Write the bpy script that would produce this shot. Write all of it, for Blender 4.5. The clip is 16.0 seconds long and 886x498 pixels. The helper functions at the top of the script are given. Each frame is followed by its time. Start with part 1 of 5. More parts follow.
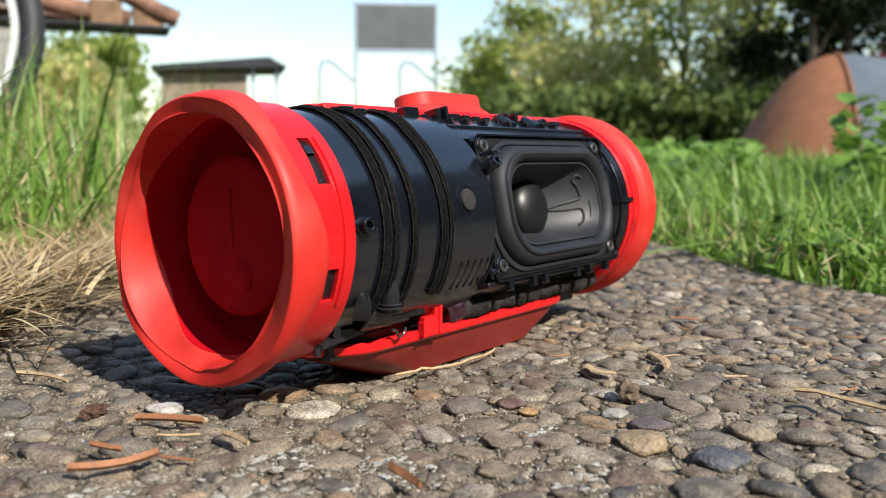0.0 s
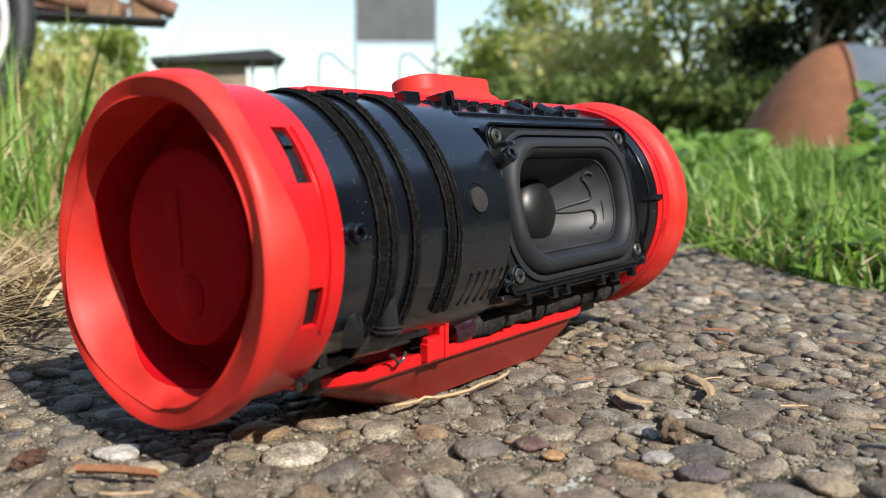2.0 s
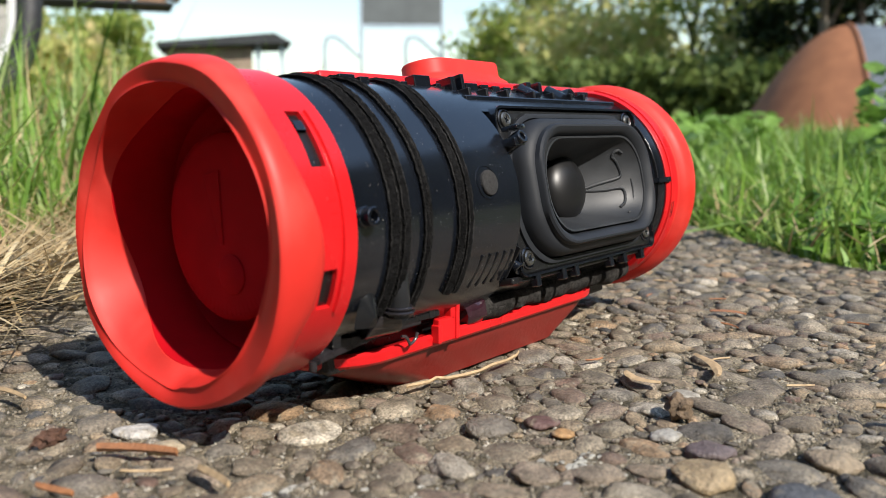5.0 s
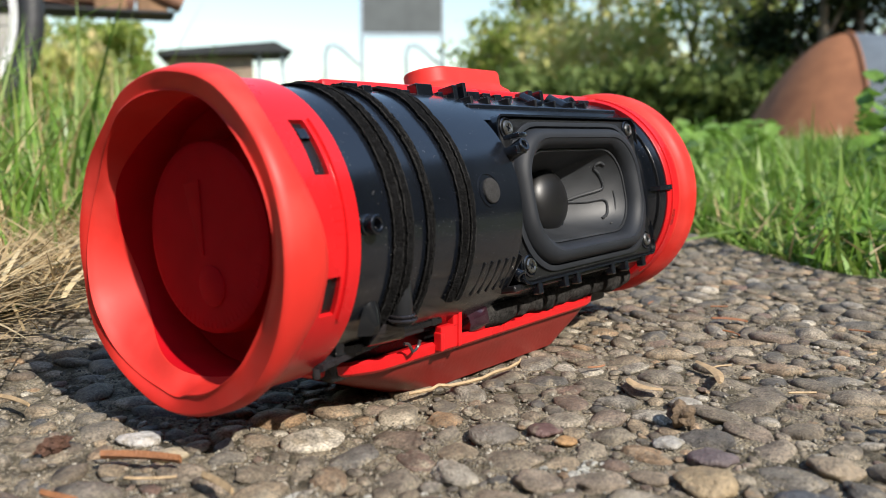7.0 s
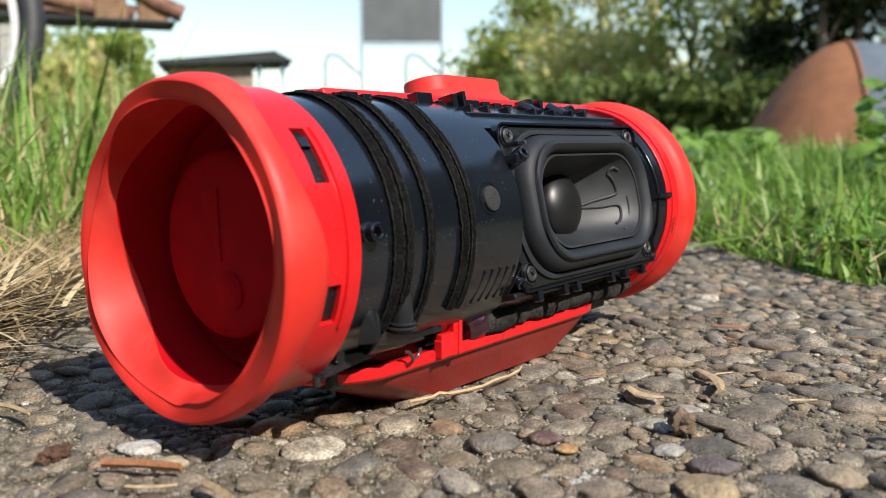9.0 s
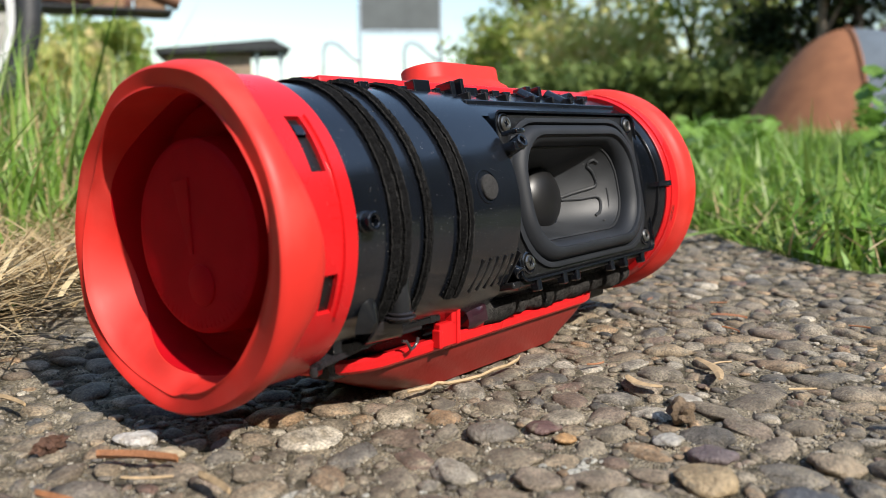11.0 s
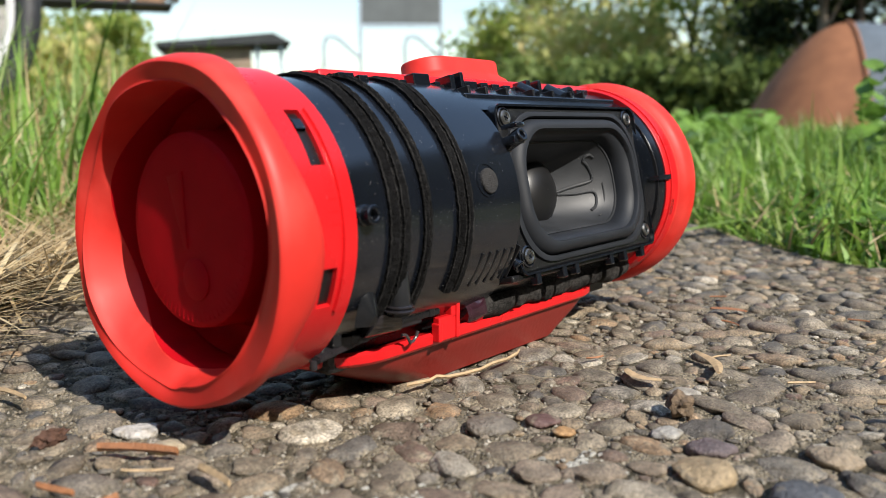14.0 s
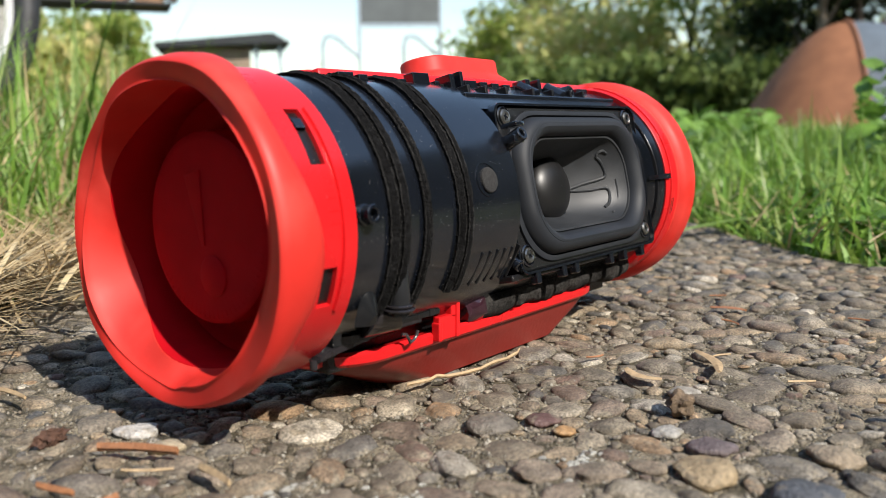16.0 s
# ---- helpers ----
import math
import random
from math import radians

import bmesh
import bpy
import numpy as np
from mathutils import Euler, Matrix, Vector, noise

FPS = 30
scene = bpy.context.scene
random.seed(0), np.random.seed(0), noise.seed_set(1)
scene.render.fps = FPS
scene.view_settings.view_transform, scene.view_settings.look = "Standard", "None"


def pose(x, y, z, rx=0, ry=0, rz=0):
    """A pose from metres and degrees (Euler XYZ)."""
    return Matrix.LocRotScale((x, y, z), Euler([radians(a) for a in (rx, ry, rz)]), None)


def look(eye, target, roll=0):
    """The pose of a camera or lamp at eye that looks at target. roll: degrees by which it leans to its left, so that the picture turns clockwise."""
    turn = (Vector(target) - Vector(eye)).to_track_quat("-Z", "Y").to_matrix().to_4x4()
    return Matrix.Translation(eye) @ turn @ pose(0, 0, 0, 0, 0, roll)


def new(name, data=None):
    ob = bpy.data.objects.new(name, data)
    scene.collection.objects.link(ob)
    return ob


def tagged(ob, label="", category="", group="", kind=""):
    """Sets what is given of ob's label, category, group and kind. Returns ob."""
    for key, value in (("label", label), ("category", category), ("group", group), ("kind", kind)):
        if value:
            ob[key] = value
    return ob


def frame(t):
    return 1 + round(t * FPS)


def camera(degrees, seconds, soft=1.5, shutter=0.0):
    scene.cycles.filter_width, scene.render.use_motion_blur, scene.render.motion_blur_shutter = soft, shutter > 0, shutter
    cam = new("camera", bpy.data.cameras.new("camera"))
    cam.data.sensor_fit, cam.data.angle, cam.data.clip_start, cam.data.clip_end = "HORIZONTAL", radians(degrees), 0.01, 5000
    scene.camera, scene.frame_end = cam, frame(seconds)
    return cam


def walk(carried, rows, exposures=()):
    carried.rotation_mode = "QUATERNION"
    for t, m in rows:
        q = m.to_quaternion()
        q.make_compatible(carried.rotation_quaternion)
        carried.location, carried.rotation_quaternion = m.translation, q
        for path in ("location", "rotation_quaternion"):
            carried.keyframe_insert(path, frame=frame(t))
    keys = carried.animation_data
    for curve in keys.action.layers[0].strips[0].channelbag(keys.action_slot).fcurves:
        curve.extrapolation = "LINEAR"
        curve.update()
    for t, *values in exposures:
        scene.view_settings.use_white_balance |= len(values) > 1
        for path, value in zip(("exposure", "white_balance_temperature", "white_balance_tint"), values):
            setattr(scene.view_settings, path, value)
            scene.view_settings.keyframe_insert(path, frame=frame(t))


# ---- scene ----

# ------------------------------------------------ camera and its path
cam = camera(55.98, 16.0, soft=0.55)
cam.data.dof.use_dof = True
cam.data.dof.focus_distance = 0.228
cam.data.dof.aperture_fstop = 19.0


def sight(eye, yaw, pitch, roll):
    y, p = radians(yaw), radians(pitch)
    way = Vector((math.cos(p) * math.cos(y), math.cos(p) * math.sin(y), math.sin(p)))
    return look(eye, Vector(eye) + way, roll)


PATH = [
    (0, (-0.2126, -0.1716, 0.0652), 38.330, -6.635, 0.363),
    (0.5, (-0.2127, -0.1716, 0.0651), 38.325, -6.592, 0.342),
    (1, (-0.2124, -0.1717, 0.0655), 38.397, -6.715, 0.402),
    (1.5, (-0.2073, -0.1664, 0.0675), 38.407, -6.940, 0.386),
    (2, (-0.1851, -0.1481, 0.0651), 38.375, -7.176, 0.174),
    (2.5, (-0.1832, -0.1458, 0.0641), 38.477, -7.863, 0.047),
    (3, (-0.1847, -0.1467, 0.0646), 38.556, -7.955, 0.038),
    (3.5, (-0.1843, -0.1461, 0.0641), 38.615, -8.158, -0.042),
    (4, (-0.1853, -0.1472, 0.0646), 38.801, -8.402, -0.084),
    (6.5, (-0.1893, -0.1494, 0.0652), 38.860, -7.881, -0.104),
    (7, (-0.1886, -0.1490, 0.0651), 38.867, -7.729, -0.106),
    (7.5, (-0.1892, -0.1493, 0.0653), 38.859, -7.527, -0.100),
    (8, (-0.1891, -0.1490, 0.0651), 38.849, -7.357, -0.134),
    (8.5, (-0.1890, -0.1492, 0.0653), 38.875, -7.296, -0.144),
    (9, (-0.1889, -0.1491, 0.0650), 38.858, -7.145, -0.200),
    (11.5, (-0.1874, -0.1484, 0.0648), 38.783, -8.129, -0.306),
    (12, (-0.1876, -0.1485, 0.0647), 38.766, -8.256, -0.272),
    (12.5, (-0.1876, -0.1485, 0.0648), 38.760, -8.332, -0.259),
    (13, (-0.1875, -0.1486, 0.0647), 38.777, -8.322, -0.277),
    (13.5, (-0.1876, -0.1485, 0.0648), 38.760, -8.332, -0.259),
    (14, (-0.1876, -0.1488, 0.0648), 38.837, -8.323, -0.301),
    (14.5, (-0.1876, -0.1487, 0.0648), 38.812, -8.313, -0.340),
    (15, (-0.1876, -0.1484, 0.0646), 38.750, -8.284, -0.310),
    (15.5, (-0.1875, -0.1486, 0.0647), 38.812, -8.324, -0.353),
    (16, (-0.1876, -0.1486, 0.0647), 38.789, -8.347, -0.378),
]
walk(cam, [(t, sight(e, y, p, r)) for t, e, y, p, r in PATH])

# ------------------------------------------------ daylight
SUN = Vector((-0.21, -1.12, 1.0)).normalized()
world = bpy.data.worlds.new("sky")
scene.world = world
world.use_nodes = True
nt = world.node_tree
sky = nt.nodes.new("ShaderNodeTexSky")
sky.sky_type = "NISHITA"
sky.sun_disc = False
sky.sun_elevation = math.asin(SUN.z)
sky.sun_rotation = math.atan2(SUN.x, SUN.y)
sky.dust_density = 0.5
sky.air_density = 1.3
sky.ozone_density = 1.6
nt.links.new(sky.outputs[0], nt.nodes["Background"].inputs[0])
nt.nodes["Background"].inputs[1].default_value = 0.112
sun = new("sun", bpy.data.lights.new("sun", "SUN"))
sun.data.energy = 3.9
sun.data.angle = radians(0.6)
sun.data.color = (1.0, 0.93, 0.835)
sun.matrix_world = look(SUN * 10, (0, 0, 0))
scene.view_settings.exposure = 0.80

# ------------------------------------------------ materials


def material(name, base, rough=0.5, metal=0.0, vary=0.0, grain=60.0, relief=0.0, relief_size=200.0, specks=0.0,
             speck_size=700.0, coat=0.0, second=None, patches=20.0, by=None, spread=None, thin=0.0, rough_vary=0.0, placed=False, cover=(0.42, 0.62), shine=0.5, speck_colour=(0.42, 0.40, 0.37), dot=(0.03, 0.13)):
    """A surface: base colour with two scales of variation, fine relief and dust specks. by: 'object' or 'island' for
    a colour out of spread."""
    m = bpy.data.materials.new(name)
    m.use_nodes = True
    t = m.node_tree
    b = t.nodes["Principled BSDF"]
    b.inputs["Roughness"].default_value = rough
    b.inputs["Metallic"].default_value = metal
    b.inputs["Specular IOR Level"].default_value = shine
    if coat:
        b.inputs["Coat Weight"].default_value = coat
        b.inputs["Coat Roughness"].default_value = 0.15
    co = t.nodes.new("ShaderNodeTexCoord")
    where = t.nodes.new("ShaderNodeNewGeometry").outputs["Position"] if placed else co.outputs["Object"]

    def noise_tex(size, detail=4.0):
        n = t.nodes.new("ShaderNodeTexNoise")
        n.inputs["Scale"].default_value = size
        n.inputs["Detail"].default_value = detail
        t.links.new(where, n.inputs["Vector"])
        return n.outputs["Fac"]

    def ramp(fac, stops):
        r = t.nodes.new("ShaderNodeValToRGB")
        e = r.color_ramp.elements
        while len(e) < len(stops):
            e.new(0.5)
        for k, (p, c) in zip(e, stops):
            k.position, k.color = p, (*c, 1)
        t.links.new(fac, r.inputs[0])
        return r.outputs[0]

    def mix(kind, fac, a, c):
        n = t.nodes.new("ShaderNodeMix")
        n.data_type, n.blend_type = "RGBA", kind
        for sock, val in ((n.inputs[0], fac), (n.inputs[6], a), (n.inputs[7], c)):
            if isinstance(val, (int, float)):
                sock.default_value = val
            elif isinstance(val, tuple):
                sock.default_value = (*val, 1)
            else:
                t.links.new(val, sock)
        return n.outputs[2]

    if by:
        if by == "object":
            info = t.nodes.new("ShaderNodeObjectInfo").outputs["Random"]
        else:
            info = t.nodes.new("ShaderNodeNewGeometry").outputs["Random Per Island"]
        k = len(spread)
        col = ramp(info, [(j / max(1, k - 1), c) for j, c in enumerate(spread)])
    else:
        rgb = t.nodes.new("ShaderNodeRGB")
        rgb.outputs[0].default_value = (*base, 1)
        col = rgb.outputs[0]
    if second:
        f = ramp(noise_tex(patches, 5.0), [(cover[0], (0, 0, 0)), (cover[1], (1, 1, 1))])
        col = mix("MIX", f, col, second)
    if vary:
        f = ramp(noise_tex(grain, 6.0), [(0.25, (1 - vary,) * 3), (0.75, (1 + vary,) * 3)])
        col = mix("MULTIPLY", 1.0, col, f)
        f = ramp(noise_tex(grain * 0.12, 3.0), [(0.3, (1 - vary * 0.6,) * 3), (0.7, (1 + vary * 0.6,) * 3)])
        col = mix("MULTIPLY", 1.0, col, f)
    if specks:
        v = t.nodes.new("ShaderNodeTexVoronoi")
        v.inputs["Scale"].default_value = speck_size
        t.links.new(where, v.inputs["Vector"])
        near = ramp(v.outputs["Distance"], [(dot[0], (1, 1, 1)), (dot[1], (0, 0, 0))])
        keep = ramp(v.outputs["Color"], [(1 - specks, (0, 0, 0)), (1 - specks + 0.02, (1, 1, 1))])
        col = mix("MIX", mix("MULTIPLY", 1.0, near, keep), col, speck_colour)
    t.links.new(col, b.inputs["Base Color"])
    if rough_vary:
        f = ramp(noise_tex(grain * 0.5, 5.0), [(0.3, (max(0.02, rough - rough_vary),) * 3), (0.7, (min(1, rough + rough_vary),) * 3)])
        t.links.new(f, b.inputs["Roughness"])
    if relief:
        n = t.nodes.new("ShaderNodeBump")
        n.inputs["Distance"].default_value = relief
        t.links.new(noise_tex(relief_size, 6.0), n.inputs["Height"])
        t.links.new(n.outputs[0], b.inputs["Normal"])
    if thin:
        # light that shines through a leaf, a blade or thin cloth
        tr = t.nodes.new("ShaderNodeBsdfTranslucent")
        t.links.new(col, tr.inputs[0])
        ms = t.nodes.new("ShaderNodeMixShader")
        ms.inputs[0].default_value = thin
        t.links.new(b.outputs[0], ms.inputs[1])
        t.links.new(tr.outputs[0], ms.inputs[2])
        t.links.new(ms.outputs[0], t.nodes["Material Output"].inputs[0])
    return m


RUBBER_RED = material("red_rubber", (0.62, 0.026, 0.018), 0.56, shine=0.38, second=(0.68, 0.055, 0.042), patches=45, cover=(0.50, 0.72), vary=0.10, grain=120, relief=0.000012, relief_size=2500, specks=0.05, speck_size=420, rough_vary=0.10, speck_colour=(0.75, 0.35, 0.28))
PLASTIC_RED = material("red_plastic", (0.62, 0.011, 0.014), 0.30, vary=0.06, grain=90, specks=0.03, speck_size=500, rough_vary=0.08, speck_colour=(0.8, 0.4, 0.35))
# the sole's shade below the rim is put into this darker red
FOOT_RED = material("shaded_foot_rubber", (0.21, 0.020, 0.015), 0.42, vary=0.14, grain=80, relief=0.0001, relief_size=700, specks=0.04, speck_size=500, rough_vary=0.12, speck_colour=(0.6, 0.3, 0.25))
RADIATOR_RED = material("red_radiator_rubber", (0.42, 0.004, 0.010), 0.55, vary=0.10, grain=150, relief=0.00003, relief_size=1500, shine=0.08, specks=0.012, speck_size=350, speck_colour=(0.6, 0.25, 0.2))
GLOSS_BLACK = material("glossy_black_plastic", (0.0058, 0.0074, 0.0112), 0.21, vary=0.2, grain=70, specks=0.36, speck_size=1300, rough_vary=0.05, coat=0.20, shine=0.95)
MATT_BLACK = material("matt_black_plastic", (0.009, 0.009, 0.010), 0.30, vary=0.25, grain=90, relief=0.00008, relief_size=2500, specks=0.24, speck_size=1100, rough_vary=0.12)
FOAM = material("black_foam", (0.0070, 0.0070, 0.0072), 0.95, vary=0.7, grain=900, relief=0.0006, relief_size=2200, specks=0.26, speck_size=1900, shine=0.08, speck_colour=(0.22, 0.21, 0.19))
FELT = material("dark_grey_felt", (0.026, 0.025, 0.0245), 0.95, vary=0.5, grain=1200, relief=0.0006, relief_size=2600)
SURROUND = material("surround_rubber", (0.0125, 0.0148, 0.0190), 0.60, vary=0.25, grain=60, relief=0.00003, relief_size=3500, rough_vary=0.10, shine=0.4, specks=0.08, speck_size=1200)
CONE = material("cone_paper", (0.0195, 0.0215, 0.0245), 0.55, vary=0.25, grain=120, relief=0.00004, relief_size=3500, specks=0.16, speck_size=1200, rough_vary=0.10)
DOME = material("dome_rubber", (0.008, 0.008, 0.0085), 0.40, vary=0.25, grain=150, relief=0.000015, relief_size=3500, specks=0.14, speck_size=1300)
SCREW = material("dark_steel", (0.22, 0.22, 0.21), 0.30, metal=0.9, vary=0.3, grain=500, rough_vary=0.1)
SMOKY = material("smoky_plastic", (0.022, 0.020, 0.023), 0.14, vary=0.25, grain=200, specks=0.15, speck_size=1000, shine=0.5)
FOAM_DUSTY = material("dusty_foam", (0.034, 0.032, 0.030), 0.95, vary=0.8, grain=900, relief=0.0010, relief_size=2400, specks=0.45, speck_size=1900, shine=0.15, speck_colour=(0.20, 0.19, 0.18))
FRAY = material("frayed_foam", (0.020, 0.0195, 0.019), 0.95, vary=0.8, grain=700, relief=0.0006, relief_size=2400, specks=0.45, speck_size=1700, shine=0.1, speck_colour=(0.20, 0.19, 0.18))
FRAME_BLACK = material("dusty_frame_plastic", (0.007, 0.0073, 0.008), 0.42, vary=0.4, grain=300, relief=0.0001, relief_size=1800, specks=0.60, speck_size=1300, dot=(0.05, 0.20), speck_colour=(0.17, 0.17, 0.165))
POST_BLACK = material("worn_black_plastic", (0.013, 0.014, 0.016), 0.24, vary=0.4, grain=150, specks=0.25, speck_size=900, rough_vary=0.1, shine=0.5)
GLUE_DARK = material("dark_glue", (0.030, 0.011, 0.017), 0.15, vary=0.3, grain=300, coat=0.4)
GLUE = material("clear_glue", (0.045, 0.038, 0.040), 0.15, vary=0.2, grain=300, coat=0.5)
STONES = [(0.120, 0.104, 0.086), (0.235, 0.180, 0.118), (0.165, 0.138, 0.104), (0.075, 0.075, 0.078), (0.28, 0.21, 0.13), (0.135, 0.115, 0.092), (0.20, 0.172, 0.138), (0.058, 0.062, 0.072),
          (0.31, 0.27, 0.21), (0.150, 0.122, 0.090), (0.145, 0.085, 0.068), (0.215, 0.180, 0.14), (0.28, 0.175, 0.088), (0.112, 0.104, 0.096), (0.40, 0.37, 0.32), (0.095, 0.088, 0.078), (0.175, 0.145, 0.105)]
STONES = [tuple((0.74 * c + 0.26 * (r + g + b) / 3) * k for c, k in zip((r, g, b), (1.16, 1.10, 0.98))) for r, g, b in STONES]
SAND = (0.235, 0.20, 0.145)
PEBBLE = material("river_pebble", (0.2, 0.2, 0.2), 0.62, vary=0.75, grain=1700, relief=0.0006, relief_size=3000, cover=(0.52, 0.66), by="object", spread=STONES, second=SAND, patches=230, rough_vary=0.20, placed=True, dot=(0.05, 0.20), specks=0.26, speck_size=950, speck_colour=(0.36, 0.34, 0.30))
PEBBLES = material("river_pebbles", (0.2, 0.2, 0.2), 0.62, vary=0.75, grain=1700, relief=0.0006, relief_size=3000, cover=(0.52, 0.66), by="island", spread=STONES, second=SAND, patches=230, rough_vary=0.20, placed=True, dot=(0.05, 0.20), specks=0.26, speck_size=950, speck_colour=(0.36, 0.34, 0.30))
MORTAR = material("washed_concrete", (0.37, 0.312, 0.218), 0.92, vary=0.8, grain=1500, relief=0.0035, relief_size=1900, dot=(0.14, 0.34), second=(0.110, 0.092, 0.055), patches=140, specks=0.34, speck_size=750, speck_colour=(0.38, 0.35, 0.29))
GRIT = material("sand_grain", (0.2, 0.18, 0.14), 0.8, vary=0.3, grain=900, by="island", spread=[(0.10, 0.088, 0.068), (0.20, 0.17, 0.125), (0.065, 0.058, 0.048), (0.26, 0.225, 0.17), (0.15, 0.125, 0.09), (0.085, 0.075, 0.055), (0.38, 0.35, 0.29), (0.12, 0.105, 0.08)])
LICHEN = material("pale_lichen", (0.42, 0.41, 0.36), 0.9, vary=0.35, grain=900, relief=0.001, relief_size=1500)
SOIL = material("garden_soil", (0.065, 0.055, 0.032), 0.95, vary=0.4, grain=40, relief=0.004, relief_size=90, second=(0.055, 0.085, 0.022), patches=6)
NEEDLE = material("fallen_needle", (0.30, 0.13, 0.055), 0.5, vary=0.3, grain=600, relief=0.0003, relief_size=1500)
BUD = material("dry_bud_skin", (0.15, 0.105, 0.065), 0.8, vary=0.5, grain=900, relief=0.0008, relief_size=1600)
CHIP = material("bark_scrap", (0.11, 0.055, 0.035), 0.8, vary=0.5, grain=700, relief=0.0008, relief_size=1500)
BARK_CHIP = material("dead_leaf", (0.42, 0.30, 0.17), 0.7, vary=0.3, grain=500, relief=0.0004, relief_size=1200)
GREENS = [(0.14, 0.245, 0.036), (0.20, 0.31, 0.05), (0.28, 0.37, 0.085), (0.10, 0.185, 0.028), (0.25, 0.33, 0.065), (0.36, 0.39, 0.12), (0.17, 0.28, 0.045), (0.24, 0.36, 0.06), (0.40, 0.42, 0.19), (0.12, 0.22, 0.03)]
GREENS = [(r * 0.92, g * 1.08, b * 0.92) for r, g, b in GREENS]
GRASS = material("grass_blade", (0.1, 0.2, 0.03), 0.42, vary=0.2, grain=90, by="island", spread=GREENS, thin=0.35)
STRAW = material("dry_straw", (0.36, 0.25, 0.12), 0.7, vary=0.2, grain=200, by="island", spread=[(0.54, 0.41, 0.22), (0.37, 0.26, 0.13), (0.62, 0.50, 0.29), (0.28, 0.19, 0.09)], thin=0.15)
WEED = material("clover_leaf", (0.08, 0.19, 0.03), 0.45, vary=0.25, grain=120, by="island", spread=[(0.15, 0.28, 0.042), (0.21, 0.36, 0.065), (0.11, 0.22, 0.034)], thin=0.3)
LEAF_GREEN = material("tree_leaves", (0.06, 0.09, 0.02), 0.6, by="island", spread=[(0.19, 0.27, 0.055), (0.36, 0.43, 0.095), (0.25, 0.34, 0.068), (0.46, 0.49, 0.13), (0.20, 0.29, 0.06), (0.52, 0.47, 0.15)], thin=0.5, shine=0.25)
LEAF_YELLOW = material("turning_leaves", (0.14, 0.12, 0.03), 0.6, by="island", spread=[(0.52, 0.56, 0.18), (0.70, 0.66, 0.27), (0.42, 0.48, 0.14), (0.72, 0.58, 0.28), (0.50, 0.57, 0.21)], thin=0.58, shine=0.25)
# shrub leaves under the trees: their shade is painted in as darker greens
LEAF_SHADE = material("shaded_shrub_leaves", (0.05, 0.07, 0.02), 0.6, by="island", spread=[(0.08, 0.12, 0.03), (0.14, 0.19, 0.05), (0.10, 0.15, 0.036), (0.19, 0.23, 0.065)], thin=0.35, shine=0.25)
# evergreen and low hedge leaves, near black because shade is put into the colour
LEAF_DARK = material("shade_dark_leaves", (0.02, 0.03, 0.01), 0.7, by="island", spread=[(0.013, 0.024, 0.008), (0.026, 0.040, 0.012), (0.019, 0.031, 0.010), (0.040, 0.054, 0.017)], thin=0.2, shine=0.2)
BARK = material("tree_bark", (0.20, 0.165, 0.125), 0.9, vary=0.4, grain=14, relief=0.02, relief_size=20)
TENT_ORANGE = material("orange_tent_cloth", (0.36, 0.15, 0.068), 0.7, vary=0.16, grain=8, thin=0.2, second=(0.28, 0.112, 0.05), patches=1.2)
TENT_GREY = material("grey_tent_cloth", (0.115, 0.14, 0.165), 0.6, vary=0.12, grain=8, second=(0.09, 0.11, 0.13), patches=1.5)
TENT_RED = material("dark_red_cloth", (0.13, 0.016, 0.022), 0.7, vary=0.2, grain=6)
LOG_BROWN = material("brown_log", (0.135, 0.060, 0.036), 0.75, vary=0.4, grain=18, relief=0.01, relief_size=30, second=(0.27, 0.14, 0.085), patches=5)
PLANK = material("weathered_plank", (0.26, 0.15, 0.08), 0.8, vary=0.35, grain=14, relief=0.004, relief_size=40)
ROOF_DARK = material("dark_roof_felt", (0.018, 0.020, 0.022), 0.7, vary=0.3, grain=6)
SHED_WALL = material("shed_boards", (0.30, 0.225, 0.165), 0.85, vary=0.25, grain=6, relief=0.01, relief_size=12)
BOARD_GREY = material("grey_board", (0.11, 0.12, 0.12), 0.6, vary=0.15, grain=3)
WALL_GREY = material("grey_render", (0.36, 0.345, 0.31), 0.9, vary=0.15, grain=9, relief=0.004, relief_size=60, second=(0.29, 0.28, 0.25), patches=1.5)
POST_GREY = material("galvanised_post", (0.42, 0.48, 0.54), 0.45, metal=0.3, vary=0.15, grain=10)
TYRE = material("tyre_rubber", (0.022, 0.023, 0.025), 0.6, vary=0.3, grain=60)
# sunlight on the wheel's metal rim, painted as a near-white non-metal colour
RIM = material("sunlit_white_rim", (0.88, 0.88, 0.87), 0.45, metal=0.0, vary=0.1, grain=30)
SPOKE = material("steel_spoke", (0.5, 0.5, 0.5), 0.3, metal=1.0)

# ------------------------------------------------ shaping tools


def part(name, bm, mat, parent=None, label="", smooth=True, flip=True):
    me = bpy.data.meshes.new(name)
    if flip:
        bmesh.ops.recalc_face_normals(bm, faces=bm.faces)
    for f in bm.faces:
        f.smooth = smooth
    for e in bm.edges:
        if len(e.link_faces) == 2 and e.calc_face_angle(0.0) > 0.62:
            e.smooth = False
    bm.to_mesh(me)
    bm.free()
    me.materials.append(mat)
    ob = new(name, me)
    ob.parent = parent
    if label:
        tagged(ob, label)
    return ob


def thing(name, label, category, at=None, group="", kind=""):
    return tagged(place(new(name), at), label, category, group, kind)


def place(ob, at):
    if at is not None:
        ob.matrix_basis = at
    return ob


